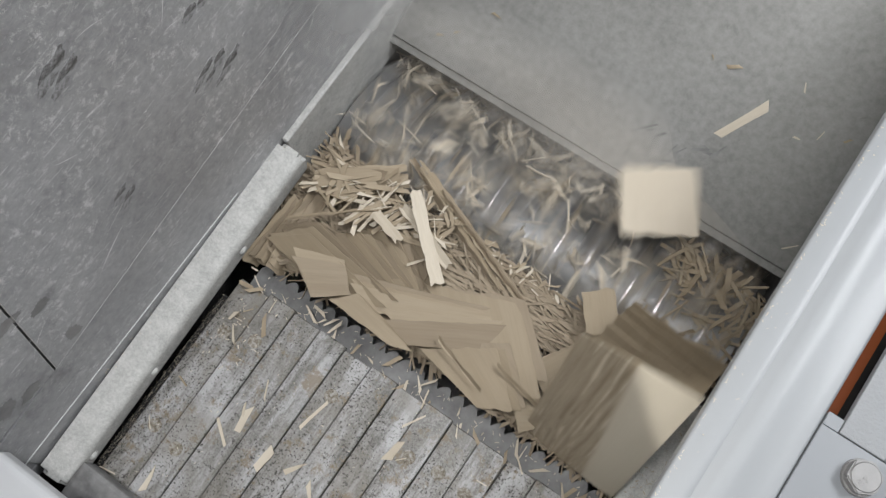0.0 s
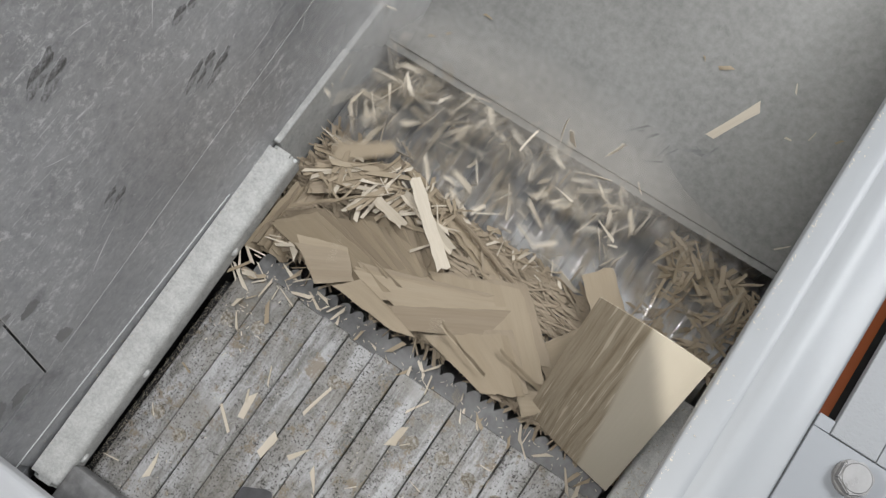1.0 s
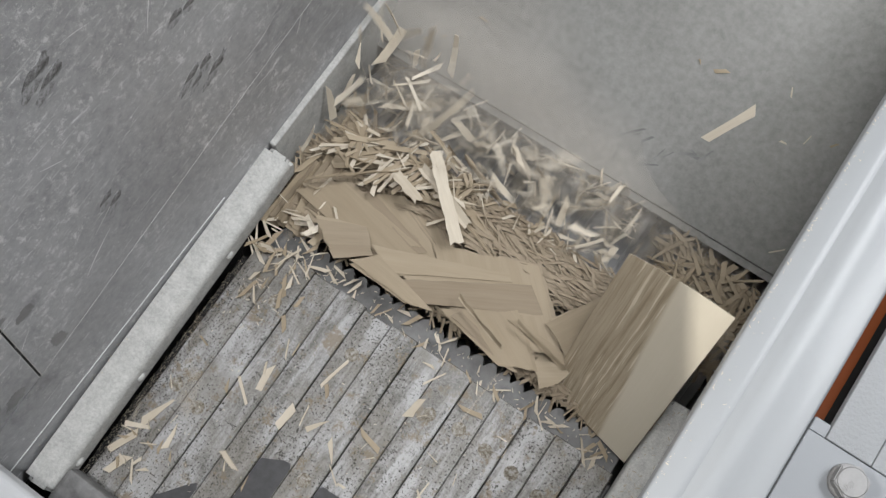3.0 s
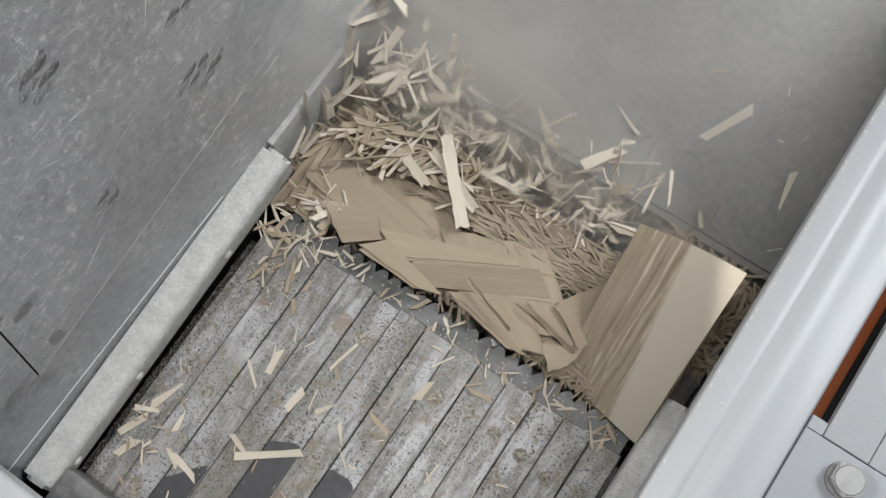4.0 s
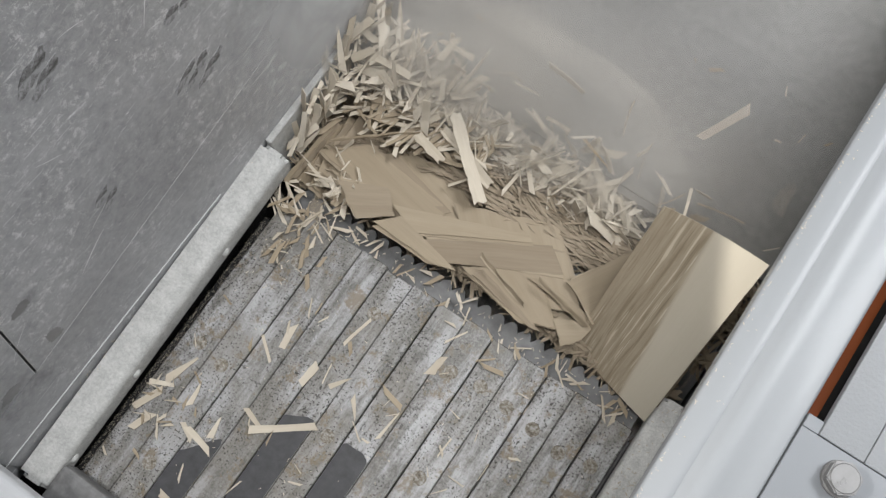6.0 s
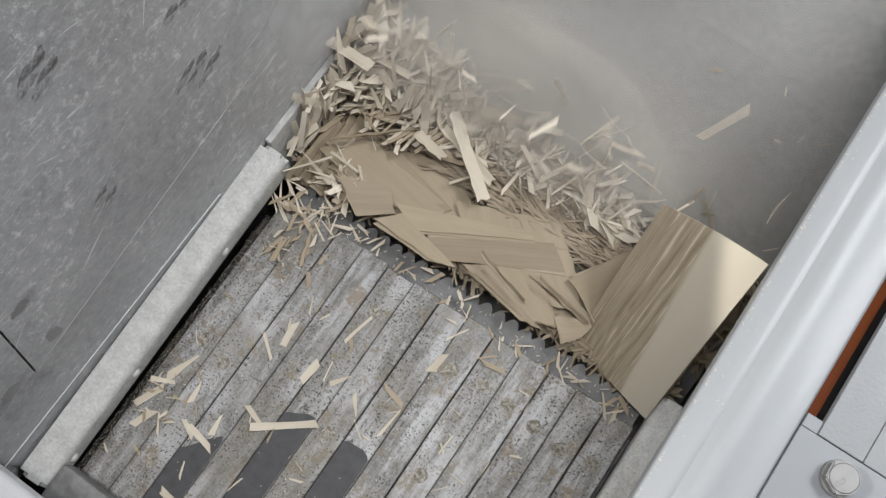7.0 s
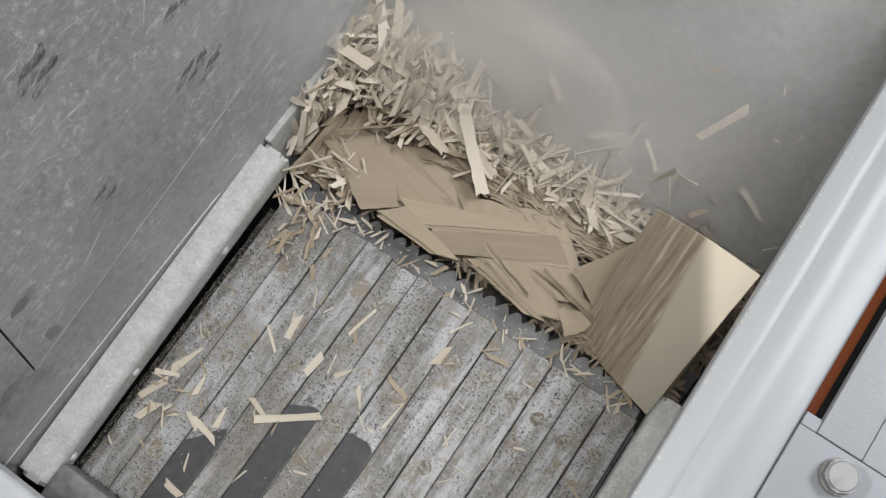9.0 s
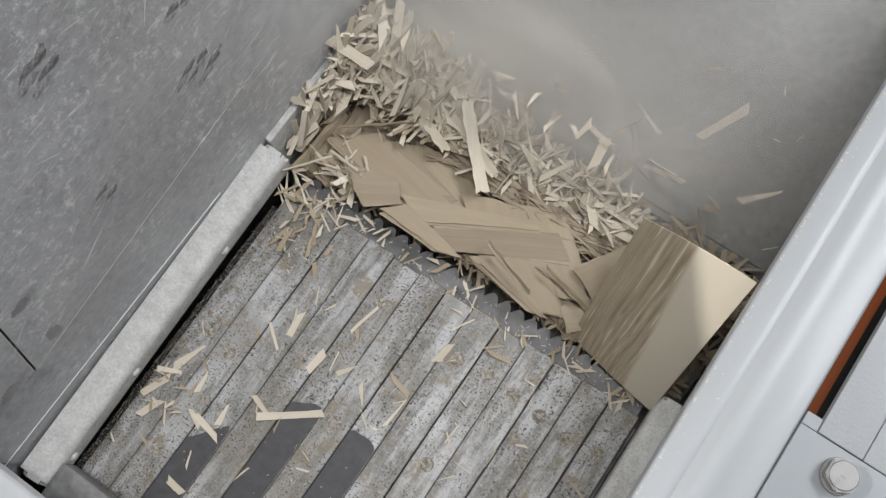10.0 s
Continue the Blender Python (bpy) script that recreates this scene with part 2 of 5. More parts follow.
def mat_dust(name="floating_wood_dust", colour=(0.47, 0.458, 0.442), thin=0.2, thick=0.42):
    """Floating wood dust: thin, uneven, fading out toward each puff's rim."""
    m = bpy.data.materials.new(name)
    m.use_nodes = True
    nt = m.node_tree
    nt.nodes.clear()
    v = coords(nt)
    dist = nt.nodes.new("ShaderNodeVectorMath")
    dist.operation = "LENGTH"
    nt.links.new(v, dist.inputs[0])
    fall = nt.nodes.new("ShaderNodeMapRange")
    fall.interpolation_type = "SMOOTHSTEP"
    for k, x in (("From Min", 0.1), ("From Max", 1.0), ("To Min", 1.0), ("To Max", 0.0)):
        fall.inputs[k].default_value = x
    nt.links.new(dist.outputs["Value"], fall.inputs["Value"])
    off = nt.nodes.new("ShaderNodeVectorMath")
    off.operation = "MULTIPLY_ADD"
    nt.links.new(obj_random(nt), off.inputs[0])
    off.inputs[1].default_value = (9.1, 4.7, 6.3)
    nt.links.new(v, off.inputs[2])
    wisp = ramp(nt, noise_at(nt, off.outputs[0], 1.6, 4, 0.55, 0.6), [(0.3, thin), (0.7, thick)])
    fac = nt.nodes.new("ShaderNodeMath")
    fac.operation = "MULTIPLY"
    nt.links.new(fall.outputs[0], fac.inputs[0])
    nt.links.new(wisp, fac.inputs[1])
    clear, soft, haze, out = (nt.nodes.new(k) for k in ("ShaderNodeBsdfTransparent", "ShaderNodeBsdfDiffuse", "ShaderNodeMixShader", "ShaderNodeOutputMaterial"))
    soft.inputs["Color"].default_value = (*colour, 1)
    nt.links.new(fac.outputs[0], haze.inputs[0])
    nt.links.new(clear.outputs[0], haze.inputs[1])
    nt.links.new(soft.outputs[0], haze.inputs[2])
    nt.links.new(haze.outputs[0], out.inputs["Surface"])
    return m


def mat_resin():
    """Brown resin crusted on a flush plug."""
    m, nt, b = material("brown_plug_resin", 0.65)
    n = noise_at(nt, coords(nt), 170.0, 6, 0.75)
    nt.links.new(ramp(nt, n, [(0.38, (0.09, 0.072, 0.05)), (0.5, (0.22, 0.195, 0.155)), (0.6, (0.34, 0.33, 0.31))]), b.inputs["Base Color"])
    bump(nt, b, n, 0.3, 0.001)
    return m


def mat_mark():
    """Scraped burn mark: dark flecks over half-bare steel."""
    m, nt, b = material("scraped_burn_mark", 0.5, 0.1)
    n = noise_at(nt, coords(nt, (1, 0.6, 1)), 60.0, 9, 0.85)
    nt.links.new(ramp(nt, n, [(0.42, (0.07, 0.068, 0.066)), (0.58, (0.36, 0.362, 0.37))]), b.inputs["Base Color"])
    return m


def mat_grit():
    """Near-black peppered with pale dust, with the gap's shade in its colour."""
    m, nt, b = material("gritty_gap_black", 0.75)
    v = coords(nt)
    specks = ramp(nt, noise_at(nt, v, 420.0, 3, 0.7), [(0.54, 0.0), (0.62, 1.0)])
    where = ramp(nt, noise_at(nt, v, 30.0, 4, 0.7), [(0.4, 0.0), (0.62, 0.8)])
    nt.links.new(mix(nt, mix(nt, 1.0, specks, where, "MULTIPLY"), (0.006, 0.0058, 0.0055), (0.16, 0.15, 0.14)), b.inputs["Base Color"])
    bump(nt, b, specks, 0.5, 0.002)
    return m


# The same rail steel coloured paler, against the rim's shade on the right.
RAIL_LIT = mat_galvanised("brightened_rail_steel", 1.5)
STEEL, PLATE, RAIL, BAR = mat_wall_steel(), mat_plate_steel(), mat_galvanised(), mat_plank()
COAT, DARK = mat_coating(), mat_dark_steel()
TOOTH = mat_dark_steel("grey_tooth_steel", 0.045, 0.22, 0.5, 0.2)
PLUG = mat_resin()
GRIT = mat_grit()
EDGE = mat_plain("pale_edge_line", (0.55, 0.55, 0.55), 0.5, 0.1)
# Near-black for grit, joints and the painted shade in the slot.
BLACK = mat_dark_steel("black_gap_and_grit", 0.008, 0.03, 0.6, 0.2)
KNIFE = mat_dark_steel("bright_knife_steel", 0.6, 0.85, 0.3, 0.9)
ROTOR = mat_dark_steel("rotor_steel", 0.1, 0.26, 0.4, 0.5)
WHITE = mat_paint("pale_grey_lacquer", (0.23, 0.243, 0.256), 0.44)
# Rim lacquer coloured lighter for the near rim, where too little light falls.
WHITE_LIT = mat_paint("brightened_pale_lacquer", (0.52, 0.53, 0.545), 0.4)
GREY = mat_paint("grey_textured_paint", (0.17, 0.18, 0.19), 0.5, 0.9)
FLAT = mat_paint("grey_bracket_paint", (0.15, 0.162, 0.176), 0.4, 0.05)
ORANGE = mat_paint("orange_red_paint", (0.34, 0.075, 0.01), 0.5)
ZINC = mat_dark_steel("zinc_bolt_steel", 0.13, 0.24, 0.5, 0.35)
PALE = mat_wood("pale_veneer", (0.37, 0.306, 0.22), (0.29, 0.23, 0.155), 0.4)
TAN = mat_wood("tan_veneer", (0.335, 0.276, 0.202), (0.245, 0.19, 0.13), 0.55)
CHIP = mat_wood("fresh_chip_wood", (0.6, 0.54, 0.445), (0.49, 0.42, 0.32), 0.4, 2.0)
# Brighter copy of the chip wood, making up for weak light in the corner.
CHIP_LIT = mat_wood("brightened_chip_wood", (0.72, 0.655, 0.55), (0.58, 0.505, 0.4), 0.35, 2.0)
FIGURED = mat_figured()
MARK = mat_mark()
STAIN = mat_dark_steel("greasy_stained_steel", 0.15, 0.33, 0.4, 0.15)
SMUDGE = mat_dark_steel("scraped_plate_smudge", 0.13, 0.24, 0.55, 0.15)
SCRATCH = mat_plain("scraped_bright_steel", (0.78, 0.78, 0.78), 0.45, 0.1)
SILL = mat_dark_steel("worn_sill_steel", 0.05, 0.3, 0.6, 0.1)
HALL = mat_plain("hall_wall_paint", (0.72, 0.72, 0.71))
DUST = mat_dust()
TAN_DUST = mat_dust("floating_tan_dust", (0.6, 0.56, 0.5))
# Dust along the wall, extra pale to paint in the wall's brighter light.
WALL_VEIL = mat_dust("wall_brightening_dust", (0.85, 0.85, 0.85), 0.35, 0.7)
CONCRETE = mat_plain("hall_concrete", (0.3, 0.3, 0.29))

# ---- builders ----


def finish(bm, name, mats, smooth=False):
    me = bpy.data.meshes.new(name)
    bmesh.ops.recalc_face_normals(bm, faces=bm.faces)
    for f in bm.faces:
        f.smooth = smooth
    bm.to_mesh(me)
    bm.free()
    if smooth:
        me.set_sharp_from_angle(angle=radians(38))
    for m in mats if isinstance(mats, (list, tuple)) else (mats,):
        me.materials.append(m)
    return me


def part(name, bm, mat, parent, label="", smooth=False):
    ob = new(name, finish(bm, name, mat, smooth))
    ob.parent = parent
    return tagged(ob, label)


def share(name, me, m, parent):
    ob = new(name, me)
    ob.parent = parent
    ob.matrix_basis = m
    return ob


def thing(name, label, category, group="", kind=""):
    return tagged(new(name), label, category, group, kind)


def block(bm, x0, x1, y0, y1, z0, z1, bevel=0.0, seg=2):
    vs = [bm.verts.new((x, y, z)) for x in (x0, x1) for y in (y0, y1) for z in (z0, z1)]
    fs = [bm.faces.new([vs[i] for i in q]) for q in ((0, 1, 3, 2), (4, 6, 7, 5), (0, 4, 5, 1), (2, 3, 7, 6), (0, 2, 6, 4), (1, 5, 7, 3))]
    if bevel:
        es = list({e for f in fs for e in f.edges})
        bmesh.ops.bevel(bm, geom=es, offset=bevel, segments=seg, affect="EDGES", profile=0.6)
    return bm


def blk(*a, **k):
    return block(bmesh.new(), *a, **k)


def profile(pts, y0, y1, axis="y"):
    """A closed outline in x and z drawn out along y (or in y and z along x)."""
    bm = bmesh.new()
    put = (lambda u, w, s: (u, s, w)) if axis == "y" else (lambda u, w, s: (s, u, w))
    a = [bm.verts.new(put(u, w, y0)) for u, w in pts]
    b = [bm.verts.new(put(u, w, y1)) for u, w in pts]
    n = len(pts)
    for i in range(n):
        bm.faces.new((a[i], a[(i + 1) % n], b[(i + 1) % n], b[i]))
    bm.faces.new(a)
    bm.faces.new(b)
    return bm


def arc(cx, cz, r, a0, a1, n):
    return [(cx + r * math.cos(radians(a0 + (a1 - a0) * i / n)), cz + r * math.sin(radians(a0 + (a1 - a0) * i / n))) for i in range(n + 1)]


def sliver(bm, m, length, width, rng, thick=0.0011):
    """A torn splinter: a tapered, slightly curled strip with pointed or broken ends."""
    n = 3
    curl = rng.uniform(-0.12, 0.12) * length
    taper = rng.choice((0.25, 0.6, 0.9, 1.0))
    st = []
    for i in range(n + 1):
        v = i / n
        w = width * (1 - (1 - taper) * v) * 0.5 * rng.uniform(0.88, 1.1)
        y, z = (v - 0.5) * length, curl * (v - 0.5) ** 2 * 2
        dy = rng.uniform(-1, 1) * width * 0.6 if i in (0, n) else 0.0
        q = [(-w, y - dy, z + thick / 2), (w, y + dy, z + thick / 2), (w, y + dy, z - thick / 2), (-w, y - dy, z - thick / 2)]
        st.append([bm.verts.new(m @ Vector(p)) for p in q])
    for p, q in zip(st, st[1:]):
        for i in range(4):
            bm.faces.new((p[i], p[(i + 1) % 4], q[(i + 1) % 4], q[i]))
    bm.faces.new(st[0])
    bm.faces.new(st[-1])


MOVES = []

# the ram's way along y against its place near the end
RAM = [(0, -0.1745), (0.5, -0.1597), (1, -0.1453), (1.5, -0.131), (2, -0.1165), (2.5, -0.102), (3.2, -0.083), (4, -0.0597), (4.5, -0.0455), (5, -0.032),
       (5.5, -0.021), (6.2, -0.0155), (7, -0.012), (8, -0.0055), (9, 0.0), (10, 0.0045)]


def ram_at(t):
    return float(np.interp(t, [r[0] for r in RAM], [r[1] for r in RAM]))


def ride(ob, m, jitter=None):
    """Key a thing that lies on the ram or is pushed by it; m is its pose at nine seconds."""
    rows = []
    for t, d in RAM:
        j = jitter(t) if jitter else Matrix()
        rows.append((t, Matrix.Translation((0, d, 0)) @ m @ j))
    MOVES.append((ob, rows))


# ---- hall around the machine ----
def hall():
    for name, dims, mat in (("floor", (-6, 6, -6, 6, -1.3, -1.2), CONCRETE), ("ceiling", (-6, 6, -6, 6, 3.6, 3.7), HALL),
                            ("wall_west", (-6.2, -6, -6, 6, -1.2, 3.6), HALL), ("wall_east", (6, 6.2, -6, 6, -1.2, 3.6), HALL),
                            ("wall_south", (-6, 6, -6.2, -6, -1.2, 3.6), HALL), ("wall_north", (-6, 6, 6, 6.2, -1.2, 3.6), HALL)):
        ob = new(name, finish(blk(*dims), name, mat))
        tagged(ob, "plain painted hall " + name.split("_")[0], name.split("_")[0], kind="structure")
    # Out of view; the small flood gets the same strip housing.
    for x, y in LAMPS:
        lamp = thing("ceiling_light", "white strip lamp under the hall ceiling", "lamp", "ceiling strip lamps")
        lamp.location = (x, y, 3.5)
        part("housing", blk(-0.8, 0.8, -0.2, 0.2, -0.02, 0.1), WHITE, lamp)
        part("diffuser", blk(-0.76, 0.76, -0.18, 0.18, -0.03, -0.021), GLOW, lamp, "glowing diffuser")


GLOW = mat_glow("lamp_diffuser_glow", (1, 0.98, 0.95), 3.0)
hall()

# ---- hopper walls ----
SLOPE = radians(31)


STAINS = ((-0.226, 0.23, 0.02, 0.014), (-0.256, 0.252, 0.018, 0.02), (-0.134, 0.238, 0.013, 0.016), (-0.16, 0.385, 0.03, 0.012), (-0.12, 0.35, 0.016, 0.01))


def left_wall():
    # Its unseen top edge is shaped to shade the ram and feed plate.
    ob = new("wall_left", finish(profile([(-0.5, -0.5), (1.3, -0.5), (1.3, 1.2), (0.5, 1.2), (0.22, 1.03), (-0.5, 1.03)], -0.62, -0.6, "x"), "wall_left", STEEL))
    tagged(ob, "scratched bare steel hopper side wall", "wall", kind="structure")
    # two liner plates with a leaning joint between them
    edge = lambda z, d: (-0.188 + d + 0.24 * (z - 0.207), z)
    part("liner_plate", profile([edge(0.21, 0), (1.2, 0.328), (1.2, 0.99), edge(0.99, 0)], -0.5995, -0.594, "x"), STEEL, ob, "scratched grey steel liner plate")
    part("liner_plate", profile([edge(0.21, -0.0032), edge(0.99, -0.0032), (-0.48, 0.99), (-0.48, 0.21)], -0.5995, -0.5945, "x"), STEEL, ob, "stained grey steel liner plate")
    part("plate_gap", profile([edge(0.21, -0.0031), edge(0.99, -0.0031), edge(0.99, -0.0001), edge(0.21, -0.0001)], -0.5995, -0.5965, "x"), BLACK, ob, "dark joint between liner plates")
    # Thin strips of brighter colour along the plate edges.
    part("plate_edge", profile([edge(0.21, 0.0), edge(0.99, 0.0), edge(0.99, 0.0012), edge(0.21, 0.0012)], -0.594, -0.5936, "x"), KNIFE, ob, "bright line along the plate edge")
    part("plate_edge", profile([edge(0.2102, 0), (1.2, 0.3282), (1.2, 0.3288), edge(0.2109, 0)], -0.594, -0.5937, "x"), EDGE, ob, "pale line along the lower plate edge")
    part("plate_edge", profile([edge(0.21, -0.0044), edge(0.99, -0.0044), edge(0.99, -0.0034), edge(0.21, -0.0034)], -0.5945, -0.5941, "x"), EDGE, ob, "bright line along the plate edge")
    part("lower_liner", profile([(-0.33, 0.03), (1.2, 0.03), (1.2, 0.324), (-0.188, 0.2065), (-0.33, 0.195)], -0.5995, -0.5962, "x"), STEEL, ob, "narrow steel liner strip")
    # The shade under the rail is painted onto the wall's foot.
    part("lower_wall", blk(-0.5999, -0.594, -0.5, 0.268, -0.3, 0.021), GRIT, ob, "gritty wall foot, blackened for the shade under the rail")
    part("edge_strip", profile([(-0.36, 0.0975), (0.16, 0.0852), (0.16, 0.0858), (-0.36, 0.0982)], -0.5962, -0.5945, "x"), EDGE, ob, "bright line along the liner strip's foot")
    # smeared handling marks
    rng = random.Random(2)
    for y, z, ln, wd, turn in ((0.092, 0.621, 0.055, 0.015, -62), (0.1, 0.6, 0.055, 0.013, -62), (0.25, 0.499, 0.024, 0.012, -70), (0.272, 0.494, 0.018, 0.01, -70), (0.222, 0.39, 0.05, 0.01, -66),
                               (0.257, 0.357, 0.06, 0.012, -66), (0.228, 0.372, 0.035, 0.008, -60), (0.252, 0.384, 0.026, 0.013, -60), (0.042, 0.366, 0.036, 0.009, -62), (0.049, 0.346, 0.04, 0.01, -62)):
        bm = bmesh.new()
        ring = []
        for i in range(18):
            a = 6.283 * i / 18
            k = rng.uniform(0.75, 1.1)
            ring.append(bm.verts.new((0.0004, 0.55 * ln * math.cos(a) * k, 0.75 * wd * math.sin(a) * k)))
        bm.faces.new(ring)
        base = [bm.verts.new((0.0, v.co.y * 1.01, v.co.z * 1.01)) for v in ring]
        for i in range(18):
            bm.faces.new((ring[i], ring[(i + 1) % 18], base[(i + 1) % 18], base[i]))
        mk = part("scorch_mark", bm, MARK, ob, "dark scraped burn mark")
        mk.matrix_basis = pose(-0.594, y, z, turn + 90, 0, 0)
    # greasy stains near the plate joint
    for y, z, ry, rz in STAINS:
        bm = bmesh.new()
        lobes = [rng.uniform(0.6, 1.15) for _ in range(9)]
        ring, base = [], []
        for i in range(54):
            a, k = 6.283 * i / 54, lobes[i // 6] * (1 - i % 6 / 6) + lobes[(i // 6 + 1) % 9] * (i % 6 / 6)
            k *= rng.uniform(0.8, 1.12)
            ring.append(bm.verts.new((-0.5937, y + ry * k * math.cos(a), z + rz * k * math.sin(a))))
            base.append(bm.verts.new((-0.594, y + ry * k * math.cos(a), z + rz * k * math.sin(a))))
        bm.faces.new(ring)
        for i in range(54):
            bm.faces.new((ring[i], ring[(i + 1) % 54], base[(i + 1) % 54], base[i]))
        part("grease_stain", bm, STAIN, ob, "dark grease stain on the steel")
    # random scratches scraped into the liner
    bm = bmesh.new()
    for i in range(70):
        y, z = rng.uniform(-0.2, 0.75), rng.uniform(0.23, 0.85)
        ln, wd, a = rng.choice((0.006, 0.01, 0.02, 0.04, 0.08)), rng.uniform(0.0008, 0.0024), radians(rng.gauss(25, 40))
        bow = rng.uniform(-0.08, 0.08) * ln
        row = []
        for k in range(6):
            s = k / 5 - 0.5
            c, n = (s * ln, bow * (1 - 4 * s * s)), wd * (1.05 - 2 * abs(s)) * 0.5
            row.append([bm.verts.new((-0.5936, y + c[0] * math.cos(a) - (c[1] + e) * math.sin(a), z + c[0] * math.sin(a) + (c[1] + e) * math.cos(a))) for e in (-n, n)])
        for p, q in zip(row, row[1:]):
            bm.faces.new((p[0], p[1], q[1], q[0]))
    part("scratches", bm, SCRATCH, ob, "pale scratches scraped into the steel")
    part("wear_strip", blk(-0.5965, -0.585, 0.27, 0.6, -0.06, 0.078, bevel=0.002, seg=1), RAIL, ob, "pale worn strip at the wall's foot")


def side_rail(name, flip):
    """A rounded wear rail above the ram's edge."""
    pts = [(-0.5962, 0.014), (-0.5962, 0.077), (-0.582, 0.0755)] + arc(-0.5645, 0.0575, 0.0135, 75, -5, 6) + [(-0.551, 0.03), (-0.557, 0.014)]
    if flip:
        pts = [(-0.43 - u, w - 0.03) for u, w in pts]
    bm = profile(pts, -0.335 if not flip else -0.5, 0.268 if not flip else 0.283)
    bmesh.ops.bevel(bm, geom=[e for e in bm.edges if abs(e.verts[0].co.y - e.verts[1].co.y) < 1e-6], offset=0.006, segments=2, affect="EDGES")
    ob = thing(name, "pale worn steel wear rail with rounded edge", "rail")
    part("rail_bar", bm, RAIL_LIT if flip else RAIL, ob, "mottled pale rail bar", True)
    side = 0.121 if flip else -0.551
    for y in (0.095, -0.13, -0.28):
        bm = bmesh.new()
        bmesh.ops.create_uvsphere(bm, u_segments=14, v_segments=8, radius=0.008, matrix=Matrix.Translation((side, y, 0.046 if not flip else 0.016)) @ Matrix.Diagonal((0.6, 1, 0.8, 1)))
        part("screw_head", bm, RAIL, ob, "domed screw head", True)
    if not flip:
        # it dips a little toward the near end and stands off the wall there
        ob.matrix_world = Matrix.Translation((-0.5962, 0.268, 0)) @ pose(0, 0, 0, 1.3, 0, 0.5) @ Matrix.Translation((0.5962, -0.268, 0))
    return ob


def back_plate():
    c, s = math.cos(SLOPE), math.sin(SLOPE)
    bm = bmesh.new()
    block(bm, -0.594, 0.2, 0, 0.9, -0.012, 0, 0.0015, 1)
    ob = new("back_plate", finish(bm, "back_plate", PLATE))
    ob.matrix_world = Matrix.Translation((0, 0.54, 0)) @ Matrix.Rotation(SLOPE, 4, "X")
    tagged(ob, "dusty grey steel feed plate sloping down to the rotor", "plate", kind="structure")
    # scraped smudges on the plate
    rng = random.Random(17)
    for i in range(11):
        x, y, ln, wd = rng.gauss(-0.085, 0.03), rng.gauss(0.085, 0.018), rng.uniform(0.012, 0.04), rng.uniform(0.002, 0.005)
        bm = bmesh.new()
        sliver(bm, pose(0, 0, 0), ln, wd, random.Random(i), 0.0003)
        part("smudge", bm, SMUDGE, ob, "dark scraped smudge").matrix_basis = pose(x, y, 0.0003, 0, 0, rng.gauss(-50, 25))
    lip = part("lip", blk(-0.594, 0.2, -0.014, -0.001, -0.016, -0.005, bevel=0.001, seg=1), PLATE, ob, "steel edge strip")
    return ob


def right_side():
    w = new("wall_right", finish(blk(0.168, 0.19, -0.5, 1.3, -0.5, 0.33), "wall_right", STEEL))
    tagged(w, "bare steel hopper side wall", "wall", kind="structure")
    # rounded pale rim along the wall's top
    rim = thing("hopper_rim", "pale grey lacquered rounded hopper rim", "rim")
    lip = [(0.1195, 0.36)] + arc(0.124, 0.3885, 0.0048, 190, 100, 5) + [(0.134, 0.3955), (0.144, 0.3975), (0.149, 0.3972), (0.15297, 0.3962), (0.15297, 0.346), (0.122, 0.346)]
    top = [(0.15303, 0.346), (0.15303, 0.3962), (0.157, 0.3972), (0.1625, 0.4), (0.168, 0.4012), (0.175, 0.4014), (0.182, 0.4006), (0.188, 0.3992), (0.2, 0.3968), (0.214, 0.3945)]
    top += arc(0.2235, 0.389, 0.005, 80, 0, 5) + [(0.2285, 0.36), (0.19, 0.346)]
    part("inner_lip", profile(lip, -0.45, 1.3), WHITE, rim, "flat inner lip of the rim", smooth=True)
    part("top_panel", profile(top, -0.45, 1.3), WHITE, rim, "ridged top panel of the rim", smooth=True)
    return rim


def near_rim():
    rim = thing("hopper_rim", "pale lacquered rim over the ram, coloured brighter", "rim")
    pts = [(-0.316, 0.17)] + arc(-0.328, 0.188, 0.012, -10, 90, 5) + [(-0.42, 0.2), (-0.42, 0.15), (-0.321, 0.15)]
    part("rim_profile", profile(pts, -0.592, 0.166, "x"), WHITE_LIT, rim, smooth=False)
    w = new("wall_near", finish(blk(-0.598, 0.165, -0.42, -0.4, 0.072, 0.149), "wall_near", STEEL))
    tagged(w, "bare steel hopper near wall", "wall", kind="structure")
    sill = new("near_rail", finish(blk(-0.545, 0.12, -0.42, -0.29, 0.02, 0.058, bevel=0.008), "near_rail", SILL))
    tagged(sill, "dark worn steel sill rail over the ram", "rail")


def housing():
    """Closed chamber under the rotor and behind the ram."""
    for name, d in (("chamber_floor", (-0.62, 0.19, -0.9, 1.3, -0.52, -0.5)), ("chamber_back", (-0.62, 0.19, 0.62, 0.64, -0.5, 0.04))):
        ob = new(name, finish(blk(*d), name, DARK))
        tagged(ob, "dark steel wall inside the cutting chamber", "wall", kind="structure")


